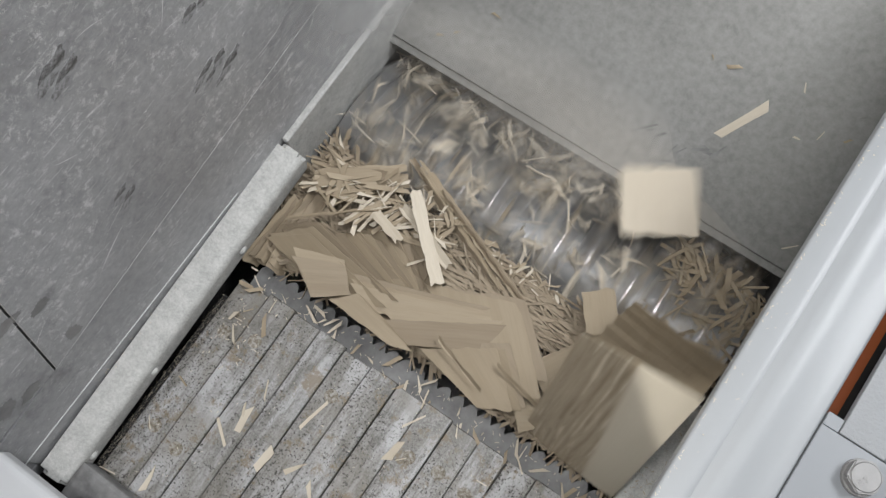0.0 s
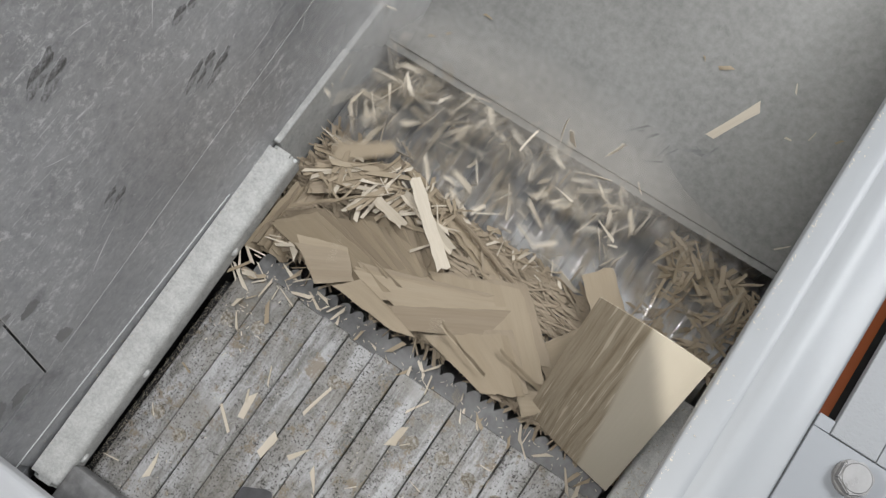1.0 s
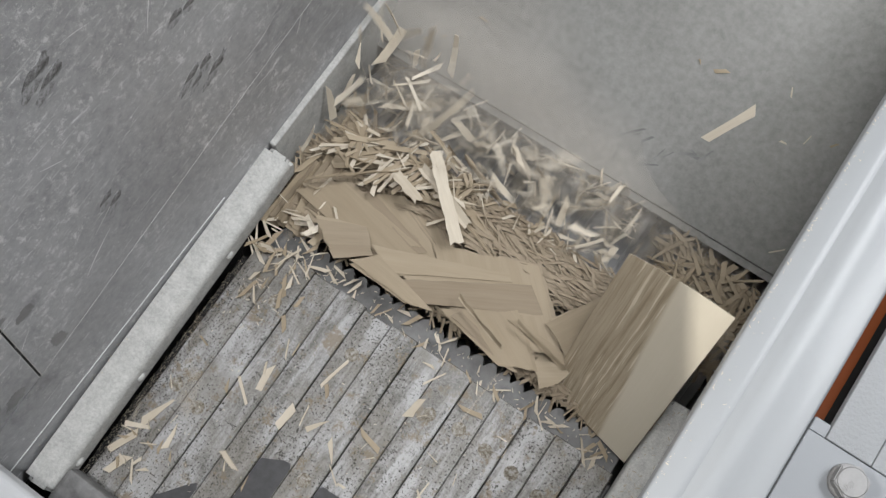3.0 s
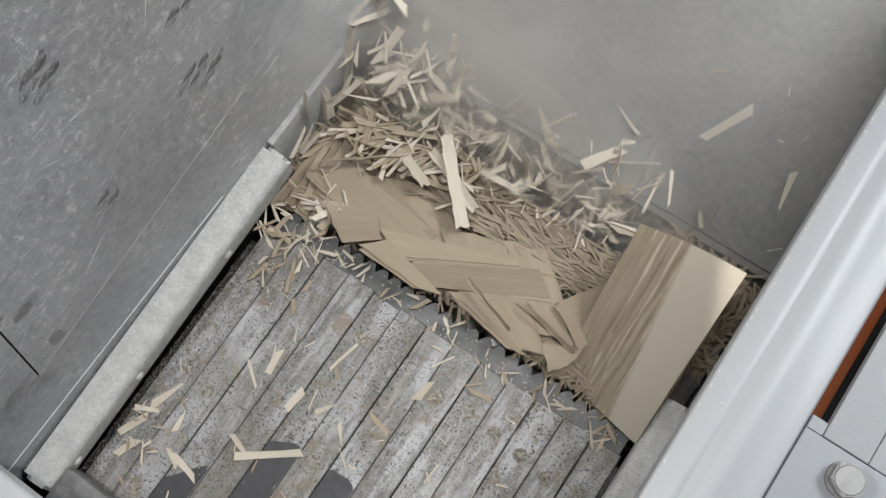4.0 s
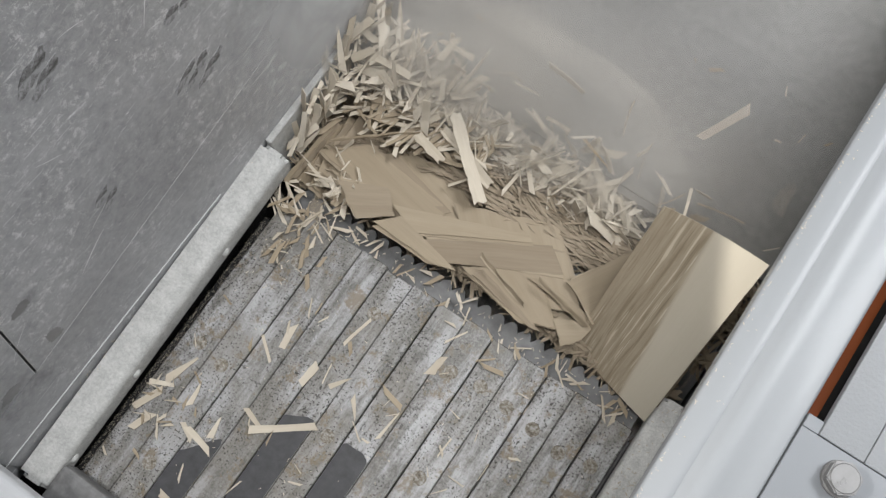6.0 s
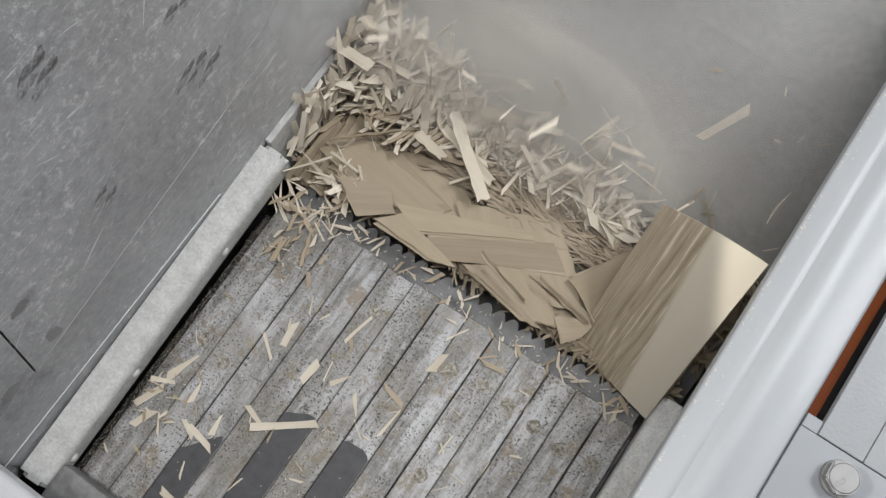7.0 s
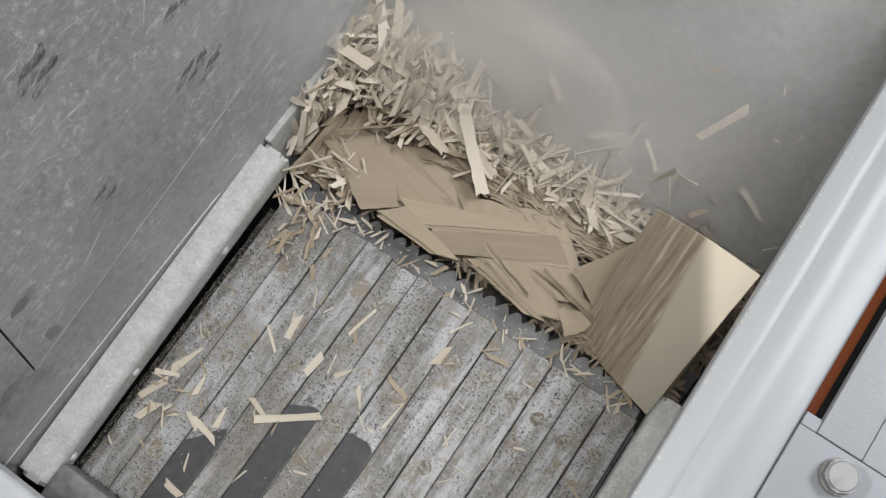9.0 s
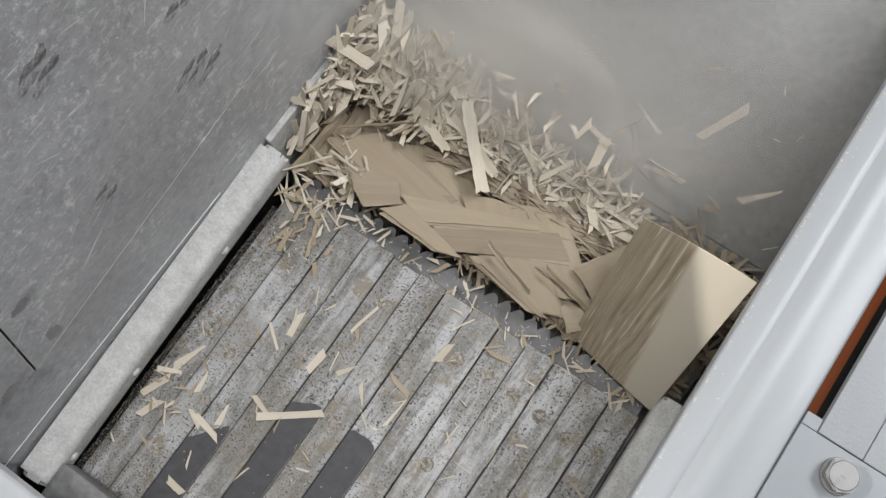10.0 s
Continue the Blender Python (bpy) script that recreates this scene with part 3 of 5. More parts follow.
def shredder_casing():
    """Casing below the hopper, down to the hall floor, and the cover over the ram's guide."""
    m = thing("shredder", "grey painted steel casing of the shredder", "machine")
    part("base", blk(-0.66, 0.62, -1.0, 1.34, -1.2, -0.53, bevel=0.01), GREY, m, "textured grey base casing")
    part("side_casing", blk(0.2, 0.6, -0.9, 1.3, -0.529, 0.27, bevel=0.006), GREY, m)
    part("ram_cover", blk(-0.598, 0.165, -0.98, -0.425, 0.06, 0.2, bevel=0.006), WHITE_LIT, m, "pale lacquered cover over the ram")
    part("back_casing", blk(-0.62, 0.19, 0.66, 1.3, -0.529, -0.02, bevel=0.006), GREY, m)
    part("outer_side", blk(-0.66, -0.621, -0.98, 1.3, -0.529, 0.4, bevel=0.004), GREY, m)


shredder_casing()
left_wall()
side_rail("side_rail", False)
side_rail("side_rail", True)
back_plate()
right_side()
near_rim()
housing()


# ---- frame beside the rim ----
def frame_side():
    fr = thing("side_console", "grey painted console beside the rim with an orange-lined slot", "console")
    part("slot_lining", blk(0.2287, 0.2525, 0.2, 1.2, 0.30, 0.33), ORANGE, fr, "orange-red painted channel")
    # Solid black block paints the shade down in the gap.
    part("slot_shade_fill", blk(0.2526, 0.275, 0.283, 1.2, 0.25, 0.32), BLACK, fr, "black fill painting the shade in the gap beside the channel")
    part("cover", blk(0.2475, 0.3, 0.268, 1.2, 0.386, 0.4, bevel=0.0008, seg=1), GREY, fr, "textured grey cover strip")
    part("cover", blk(0.3008, 0.337, 0.268, 1.2, 0.386, 0.399, bevel=0.0008, seg=1), GREY, fr, "textured grey cover strip")
    part("cover", blk(0.352, 0.6, 0.268, 1.2, 0.386, 0.41, bevel=0.0015, seg=1), GREY, fr, "textured grey cover strip")
    part("gap_floor", blk(0.337, 0.352, 0.268, 1.2, 0.36, 0.384), FLAT, fr)
    part("bracket_tab", blk(0.2288, 0.2472, 0.268, 0.2835, 0.38, 0.3968, bevel=0.0006, seg=1), FLAT, fr, "smooth grey end of the slot")
    part("bracket", blk(0.2285, 0.6, -0.45, 0.2675, 0.38, 0.397, bevel=0.0006, seg=1), FLAT, fr, "smooth grey bracket plate")
    return fr


def hex_bolt():
    b = thing("hex_bolt", "bright zinc hex bolt with ribbed washer", "bolt")
    b.matrix_world = pose(0.287, 0.239, 0.397)
    bm = bmesh.new()
    bmesh.ops.create_cone(bm, cap_ends=True, segments=48, radius1=0.0195, radius2=0.019, depth=0.006, matrix=Matrix.Translation((0, 0, 0.003)))
    part("washer", bm, ZINC, b, "ribbed lock washer")
    bm = bmesh.new()
    bmesh.ops.create_cone(bm, cap_ends=True, segments=6, radius1=0.0195, radius2=0.0195, depth=0.014, matrix=Matrix.Translation((0, 0, 0.013)))
    bmesh.ops.bevel(bm, geom=[e for e in bm.edges], offset=0.0016, segments=2, affect="EDGES")
    head = part("head", bm, ZINC, b, "hexagonal bolt head")
    bm = bmesh.new()
    bmesh.ops.create_cone(bm, cap_ends=True, segments=40, radius1=0.0158, radius2=0.0148, depth=0.0012, matrix=Matrix.Translation((0, 0, 0.0205)))
    part("crown", bm, ZINC, head)
    bm = bmesh.new()
    for i in range(60):
        a = 6.283 * i / 60
        block(bm, -0.0004, 0.0004, 0.0185, 0.0199, 0.0005, 0.0055)
        bm.verts.ensure_lookup_table()
        bmesh.ops.rotate(bm, verts=bm.verts[-8:], cent=(0, 0, 0), matrix=Matrix.Rotation(a, 3, "Z"))
    part("washer_rib", bm, ZINC, b, "fine radial ribs of the washer")
    cu = bpy.data.curves.new("strength_mark", "FONT")
    cu.body, cu.size, cu.extrude, cu.align_x, cu.align_y = "10.9", 0.009, 0.0003, "CENTER", "CENTER"
    mark = new("strength_mark", cu)
    mark.parent, mark.matrix_basis = head, pose(-0.002, -0.007, 0.0213, 0, 0, 60)
    cu.materials.append(ZINC)


frame_side()
hex_bolt()


# ---- ram ----
def ram():
    r = thing("pusher_ram", "worn pale grey ram topped with parallel bars", "ram")
    x0, pitch = -0.435, 0.05
    rng = random.Random(4)
    for k in range(-2, 11):
        a = x0 + pitch * k
        front = 0.236 + (0.004 if k % 2 else 0.0) + rng.uniform(-0.002, 0.002)
        drop = rng.uniform(-0.0016, 0.0)
        left, right = (0.0009, 0.0003) if k % 2 == 0 else (0.0003, 0.0009)
        ob = part("bar", blk(a + left - (0.005 if k == -2 else 0.0), a + pitch - right, -0.75, front, -0.03, drop, bevel=0.0014, seg=1), BAR, r)
        ob.matrix_basis = Matrix()
        worn = {0: (-0.165, -0.122), 2: (-0.034, -0.02), 4: (-0.018, -0.022)}
        if k in worn:
            bm = bmesh.new()
            e, f = worn[k]
            pts = [(a + 0.0012, -0.75), (a + 0.0012, e - 0.005), (a + 0.007, e - 0.001), (a + 0.018, e + 0.3 * (f - e)), (a + 0.034, e + 0.72 * (f - e) + 0.003), (a + pitch - 0.006, f), (a + pitch - 0.0012, f - 0.006), (a + pitch - 0.0012, -0.75)]
            vs = [bm.verts.new((x, y, drop + 0.0006)) for x, y in pts]
            bm.faces.new(vs)
            us = [bm.verts.new((x, y, drop + 0.0001)) for x, y in pts]
            for i in range(len(pts)):
                bm.faces.new((vs[i], vs[(i + 1) % len(pts)], us[(i + 1) % len(pts)], us[i]))
            part("coating", bm, COAT, ob, "smooth dark grey coating left on the bar")
        for y in (0.165, -0.02, -0.2):
            if rng.random() < 0.7 and y > max(worn.get(k, (-9, -9))) + 0.04:
                cx, cy = a + pitch / 2, y + rng.uniform(-0.02, 0.02)
                bm = bmesh.new()
                n = 24
                rings = [[bm.verts.new((cx + r * math.cos(6.283 * i / n), cy + r * math.sin(6.283 * i / n), drop + h)) for i in range(n)] for r, h in ((0.0112, 0.0), (0.0106, 0.0004), (0.0004, 0.0004))]
                for p, q in zip(rings, rings[1:]):
                    for i in range(n):
                        bm.faces.new((p[i], p[(i + 1) % n], q[(i + 1) % n], q[i]))
                part("plug", bm, PLUG, ob, "brown resin crust on a flush plug")
    part("guide_strip", blk(-0.556, -0.5355, -0.75, 0.2, -0.04, -0.02, bevel=0.002, seg=1), GRIT, r, "gritty greasy guide strip, blackened for the dark gap")
    part("guide_strip", blk(0.1155, 0.1215, -0.75, 0.222, -0.04, -0.014, bevel=0.002, seg=1), SILL, r, "worn grey guide strip")
    part("body", blk(-0.533, 0.113, -0.75, 0.235, -0.1, -0.031), DARK, r, "dark steel ram body")
    # toothed front plate
    bm = bmesh.new()
    pts = [(-0.53, 0.2)]
    n = 26
    for i in range(n):
        a = -0.53 + 0.0247 * i
        pts += [(a + 0.0005, 0.267), (a + 0.006, 0.275), (a + 0.0115, 0.2785), (a + 0.015, 0.2785), (a + 0.0195, 0.276), (a + 0.024, 0.267)]
    pts += [(0.113, 0.2)]
    top = [bm.verts.new((x, y, -0.02)) for x, y in pts]
    bot = [bm.verts.new((x, y, -0.045)) for x, y in pts]
    for i in range(len(pts)):
        j = (i + 1) % len(pts)
        bm.faces.new((top[i], top[j], bot[j], bot[i]))
    bm.faces.new(top)
    bm.faces.new(bot)
    part("tooth_plate", bm, TOOTH, r, "grey toothed front plate")
    MOVES.append((r, [(t, pose(0, d, 0)) for t, d in RAM]))


ram()


# ---- rotor ----
AXIS_Y, AXIS_Z, RAD = 0.41, -0.19, 0.155


def rotor():
    r = thing("cutting_rotor", "dark spinning steel rotor with bright square knives", "rotor")
    bm = bmesh.new()
    bmesh.ops.create_cone(bm, cap_ends=True, segments=64, radius1=RAD, radius2=RAD, depth=0.74, matrix=Matrix.Rotation(radians(90), 4, "Y"))
    part("drum", bm, ROTOR, r, smooth=False)
    bm = blk(-0.012, 0.012, -0.012, 0.012, -0.02, 0.02, bevel=0.002, seg=1)
    km = finish(bm, "knife", KNIFE)
    bm = blk(-0.016, 0.016, -0.03, 0.0, -0.014, 0.008, bevel=0.003, seg=1)
    hm = finish(bm, "knife_holder", ROTOR)
    for i in range(28):
        for j in range(4):
            a = 360 * j / 4 + i * 37
            x = -0.36 + 0.0257 * i
            base = Matrix.Rotation(radians(a), 4, "X") @ Matrix.Translation((x, 0, RAD))
            h = share("knife_holder", hm, base, r)
            k = share("knife", km, base @ pose(0, 0.008, 0.004, 0, 45, 0), r)
    rows = []
    for i in range(151):
        t = i / 15
        rows.append((t, pose(-0.21, AXIS_Y, AXIS_Z, 50 + 1100 * t, 0, 0)))
    MOVES.append((r, rows))


rotor()


# ---- wood ----
def sheet_mesh(name, mat, length, width, seed, bend=0.006, jag=0.003, thick=0.0013, skew=0.0, cut=0.0, slant=(0.0, 0.0), rounded=0.0):
    """A thin piece of veneer, grain along y, with torn ends, a slight curl and an uneven outline."""
    rng = random.Random(seed)
    nx, ny = max(3, int(width / 0.012)), max(5, int(length / 0.014))
    bm = bmesh.new()
    left = [rng.uniform(-1, 1) * jag * 0.4 for _ in range(ny + 1)]
    right = [rng.uniform(-1, 1) * jag * 0.4 for _ in range(ny + 1)]
    lo = [rng.uniform(-1, 1) * jag for _ in range(nx + 1)]
    hi = [rng.uniform(-1, 1) * jag for _ in range(nx + 1)]
    ph, tw = rng.uniform(0, 6.28), rng.uniform(-0.6, 0.6)
    grid = []
    for k in (1, -1):
        rows = []
        for j in range(ny + 1):
            row = []
            for i in range(nx + 1):
                u, v = i / nx - 0.5, j / ny - 0.5
                wd = width * (1 - cut * (v + 0.5))
                x = u * wd + skew * v + (left[j] * (0.5 - u) + right[j] * (0.5 + u))
                y = v * length + (lo[i] * (0.5 - v) + hi[i] * (0.5 + v)) + u * (slant[0] * (0.5 - v) + slant[1] * (0.5 + v))
                y -= rounded * max(0.0, 2 * v) * max(0.0, abs(2 * u) - 0.35) ** 2
                z = bend * (math.cos(3.0 * u + ph) + 0.7 * math.cos(2.6 * v + ph * 1.7) + tw * u * v * 4) - bend
                row.append(bm.verts.new((x, y, z + k * thick / 2)))
            rows.append(row)
        grid.append(rows)
    a, b = grid
    for j in range(ny):
        for i in range(nx):
            bm.faces.new((a[j][i], a[j][i + 1], a[j + 1][i + 1], a[j + 1][i]))
            bm.faces.new((b[j][i], b[j + 1][i], b[j + 1][i + 1], b[j][i + 1]))
    for j in range(ny):
        for i in (0, nx):
            bm.faces.new((a[j][i], a[j + 1][i], b[j + 1][i], b[j][i]))
    for i in range(nx):
        for j in (0, ny):
            bm.faces.new((a[j][i], a[j][i + 1], b[j][i + 1], b[j][i]))
    return finish(bm, name, mat)


def chip_meshes(fresh, dull):
    out = []
    rng = random.Random(11)
    for k in range(14):
        bm = bmesh.new()
        sliver(bm, Matrix(), rng.uniform(0.024, 0.04), rng.choice((0.0035, 0.005, 0.007, 0.009, 0.011)), rng)
        out.append(finish(bm, "wood_chip", fresh if k % 3 else dull))
    return out


CHIPS, LIT_CHIPS = chip_meshes(CHIP, PALE), chip_meshes(CHIP_LIT, CHIP)
CHIP_LABEL = "pale torn wood chip"


def chip(rng, group, scale=None, name="wood_chip", kinds=CHIPS):
    ob = new(name, rng.choice(kinds))
    s = scale or rng.uniform(0.7, 1.3)
    ob.scale = (s * rng.uniform(0.65, 1.0), s * rng.uniform(0.9, 1.3), 1)
    return tagged(ob, CHIP_LABEL, "wood chip", group)


def chips_on_ram():
    """Chips that lie on the ram: a few large ones, then a scatter; some fly in on the way."""
    big = [(-0.322, -0.056, 0.102, 0.012, 37), (-0.507, -0.073, 0.06, 0.015, 70), (-0.52, -0.107, 0.04, 0.009, 24), (-0.523, -0.137, 0.051, 0.011, 65),
           (-0.465, -0.091, 0.038, 0.011, 97), (-0.509, -0.169, 0.038, 0.011, 70), (-0.441, -0.142, 0.031, 0.008, -27), (-0.419, -0.142, 0.053, 0.01, -11),
           (-0.408, -0.114, 0.033, 0.011, 99), (-0.371, -0.069, 0.035, 0.008, -18), (-0.4, 0.06, 0.039, 0.011, 98), (-0.417, 0.027, 0.045, 0.005, -38),
           (-0.315, 0.127, 0.057, 0.005, 77), (-0.338, 0.032, 0.039, 0.013, 83), (-0.291, 0.048, 0.034, 0.009, 56), (-0.192, 0.037, 0.051, 0.006, 84),
           (-0.25, 0.029, 0.034, 0.008, -49), (-0.183, 0.153, 0.035, 0.014, 84), (-0.183, 0.206, 0.039, 0.004, 59), (-0.403, -0.238, 0.031, 0.011, -7)]
    late = {0: 3.3, 1: 2.1, 2: 2.3, 3: 1.7, 5: 2.2, 6: 3.1, 7: 3.4, 8: 4.2, 9: 3.0, 19: 4.8, 15: 4.1}
    rng = random.Random(21)
    spots = []
    for i, (x, y, ln, wd, yaw) in enumerate(big):
        bm = bmesh.new()
        sliver(bm, Matrix(), ln, wd, random.Random(i + 70))
        ob = tagged(new("wood_chip", finish(bm, "wood_chip", CHIP)), "long curled wood splinter" if i == 0 else CHIP_LABEL, "wood chip", "chips on the ram")
        spots.append((ob, pose(x, y, 0.0022, rng.uniform(-2, 2), rng.uniform(-2, 2), yaw - 90), late.get(i, 0)))
    for n, xr, yr, zr, first in ((62, (-0.53, 0.11), (-0.27, 0.22), (0.0015, 0.002), 4.5), (34, (-0.53, -0.44), (0.15, 0.262), (0.002, 0.014), 5.0),
                                 (14, (-0.53, -0.46), (-0.17, -0.05), (0.002, 0.009), 3.5), (52, (-0.43, 0.11), (0.23, 0.266), (-0.008, 0.004), 2.0), (36, (-0.44, -0.3), (0.448, 0.5), (0.03, 0.05), 0.4), (40, (-0.32, -0.1), (0.465, 0.5), (0.0, 0.02), 0.4)):
        for _ in range(n):
            ob = chip(rng, "chips on the ram", rng.uniform(0.42, 0.9))
            x, y = rng.uniform(*xr), rng.uniform(*yr)
            if n == 52:
                x = -0.43 + 0.09 * (rng.randrange(6) + rng.gauss(0.5, 0.22))
                x = min(max(x, -0.43), 0.11)
            flat = 3 if n == 62 else 14
            spots.append((ob, pose(x, y, rng.uniform(*zr) + 0.001, rng.uniform(-flat, flat), rng.uniform(-flat, flat), rng.uniform(0, 180)), rng.uniform(*((1.3, 3.6) if n == 14 else (-3.0, first)))))
    for ob, m, arrive in spots:
        if arrive <= 0.5:
            ride(ob, m)
        else:
            fly_in(ob, m, arrive, rng, True)


def fly_in(ob, m, t1, rng, riding, hang=0.4):
    """A chip that the rotor throws: up through the gap behind the drum, over in an arc, then at rest."""
    t0 = max(t1 - hang, 0.15)
    p = m.translation
    end = p + Vector((0, ram_at(t1) if riding else 0, 0))
    sx = min(max(p.x + rng.uniform(-0.08, 0.08), -0.56), 0.1)
    start, gap = Vector((sx, 0.6, -0.3)), Vector((sx, 0.562, -0.06))
    spin = lambda: Euler([rng.uniform(0, 6.28) for _ in range(3)]).to_matrix().to_4x4()
    far = (end - gap).length
    top = gap.lerp(end, 0.5) + Vector((0, 0, 0.1 + 0.22 * far))
    s = spin()
    rows = [(0, Matrix.Translation(start) @ s), (t0 - 0.1, Matrix.Translation(start) @ s), (t0, Matrix.Translation(gap) @ s)]
    tm = (t0 + t1) / 2
    half = s.to_quaternion().slerp(m.to_quaternion(), 0.5).to_matrix().to_4x4()
    rows += [(tm, Matrix.Translation(top) @ half), (t1, Matrix.Translation(end) @ m.to_quaternion().to_matrix().to_4x4())]
    rot = m.to_quaternion().to_matrix().to_4x4()
    if riding:
        rows += [(t, Matrix.Translation(p + Vector((0, d, 0))) @ rot) for t, d in RAM if t > t1 + 0.05]
    if rows[-1][0] < 10:
        rows.append((10, Matrix.Translation(p) @ rot))
    rows = [r for i, r in enumerate(rows) if i == 0 or r[0] > rows[i - 1][0] + 0.02]
    MOVES.append((ob, rows))


def pile_open(t):
    """How far the bundle has fallen open: it stands on edge at first and lies flat from the middle on."""
    k = min(max((t - 0.3) / 3.6, 0.0), 1.0)
    return k * k * (3 - 2 * k)


def pile_sheet(level, mat, x, y, ln, w0, w1, head, s0, s1, stand=0.0, under=1, slide=0.0, rounded=0.0):
    """A large piece carried before the ram, with its like below it; stand is how steeply it leans at the start."""
    rng = random.Random(int(1000 * ln) + level)
    label = "tan flat veneer offcut in the pile" if mat is TAN else "pale flat veneer offcut in the pile"
    m = pose(x, y, 0.016 + 0.0022 * level, rng.uniform(-0.5, 0.3), rng.uniform(-0.4, 0.4), head - 90)
    ph = rng.uniform(0, 6)
    for k in range(under + 1):
        grow = 1.0 if k == 0 else rng.uniform(0.86, 1.04)
        me = sheet_mesh("veneer_sheet", mat if k == 0 else rng.choice((PALE, PALE, TAN)), ln * grow, w0, 100 + level + 20 * k, bend=0.0007, jag=0.0022, thick=0.0012,
                        cut=1 - w1 / w0, slant=(s0, s1), rounded=rounded)
        ob = tagged(new("veneer_sheet", me), label if k == 0 else "pale veneer offcut under another in the pile", "veneer sheet", "veneer before the ram")
        off = pose(rng.uniform(-0.006, 0.006), rng.uniform(-0.012, 0.012), -0.0009, 0, 0, rng.uniform(-5, 5)) if k else Matrix()

        def shift(t, k=k, off=off):
            early = 1 - pile_open(t)
            sway = 0.8 * math.sin(0.8 * t + ph) - 0.8 * math.sin(7.2 + ph)
            lean = Matrix.Translation((early * (slide - 0.009 * k * (stand > 0)), 0.001 * math.sin(0.9 * t + ph), early * 0.012 * (stand > 0) - 0.0009 * k))
            return lean @ off @ pose(0, 0, 0, 0, early * (stand + 4 * k * (stand > 0)), sway * 0.5)

        ride(ob, m, shift)


def veneer_pile():
    rng = random.Random(5)
    pile_sheet(0, PALE, -0.323, 0.394, 0.1, 0.036, 0.028, -31, -0.018, 0.008, 24, 3, 0.012)
    pile_sheet(1, PALE, -0.349, 0.379, 0.14, 0.036, 0.02, -19, -0.033, -0.025, 26, 3, 0.012)
    pile_sheet(2, TAN, -0.378, 0.369, 0.14, 0.03, 0.024, -13, -0.029, -0.015, 28, 3, 0.016)
    pile_sheet(3, PALE, -0.423, 0.345, 0.16, 0.06, 0.056, -10, -0.056, -0.073, 30, 3, 0.03)
    pile_sheet(4, PALE, -0.171, 0.359, 0.142, 0.15, 0.144, -43, -0.076, -0.092, 8, 1, 0.0, 0.012)
    pile_sheet(5, PALE, -0.138, 0.308, 0.106, 0.101, 0.042, -25, -0.06, -0.034, 8, 2)
    pile_sheet(6, TAN, -0.2, 0.342, 0.192, 0.036, 0.046, 30, 0.043, 0.022, 9, 1)
    pile_sheet(7, PALE, -0.262, 0.352, 0.201, 0.04, 0.012, 25, 0.039, 0.006, 12, 2)
    pile_sheet(8, PALE, -0.315, 0.289, 0.12, 0.036, 0.015, -8, -0.027, -0.03, 12, 1)
    pile_sheet(9, TAN, -0.414, 0.305, 0.071, 0.062, 0.046, 30, 0.037, 0.013, 8, 1)
    pile_sheet(6, TAN, -0.147, 0.291, 0.125, 0.017, 0.008, -12, -0.004, -0.016)
    pile_sheet(7, PALE, -0.078, 0.339, 0.104, 0.012, 0.012, -6, -0.016, -0.014)
    pile_sheet(5, PALE, -0.039, 0.308, 0.045, 0.038, 0.03, 33, 0.011, -0.026)
    pile_sheet(9, PALE, -0.02, 0.41, 0.14, 0.075, 0.068, 62, 0.0, 0.0)
    # a stack at the pile's far corner that the rotor takes in piece by piece
    for i in range(9):
        me = sheet_mesh("veneer_sheet", (PALE, TAN, PALE)[i % 3], rng.uniform(0.1, 0.15), rng.uniform(0.014, 0.034), 620 + i, bend=0.002, jag=0.004, cut=rng.uniform(0, 0.4))
        ob = tagged(new("veneer_sheet", me), "veneer offcut in a loose stack by the wall", "veneer sheet", "veneer before the ram")
        x, y, head, gone = -0.48 + rng.uniform(-0.012, 0.02), 0.305 - 0.006 * (i % 5), rng.gauss(33, 9), 3.6 - 0.3 * i
        tilt, z = rng.uniform(8, 26), 0.01 + 0.004 * i
        MOVES.append((ob, [(0, pose(x, y, z, 0, tilt, head - 90)), (gone - 0.3, pose(x, y + 0.6 * (ram_at(gone) + 0.1745), z, -6, tilt, head - 90)),
                           (gone, pose(x + 0.02, 0.5, -0.03, -40, tilt, head - 80)), (gone + 0.3, pose(x + 0.03, 0.6, -0.3, -70, tilt, head - 80)), (10, pose(x + 0.03, 0.6, -0.3, -70, tilt, head - 80))]))
    # a row of flat pieces that reach out to the teeth
    for i in range(11):
        me = sheet_mesh("veneer_sheet", PALE if i % 3 else TAN, rng.uniform(0.09, 0.15), rng.uniform(0.03, 0.05), 200 + i, bend=0.0006, skew=rng.uniform(-0.02, 0.02), cut=rng.uniform(0, 0.4))
        ob = tagged(new("veneer_sheet", me), "flat veneer offcut reaching out over the teeth", "veneer sheet", "veneer before the ram")
        ride(ob, pose(-0.49 + 0.044 * i, 0.326 + rng.uniform(-0.002, 0.012), 0.003 + 0.0022 * (i % 4), rng.uniform(-1, 1), rng.uniform(-1, 1), rng.uniform(-16, 20) - 90))
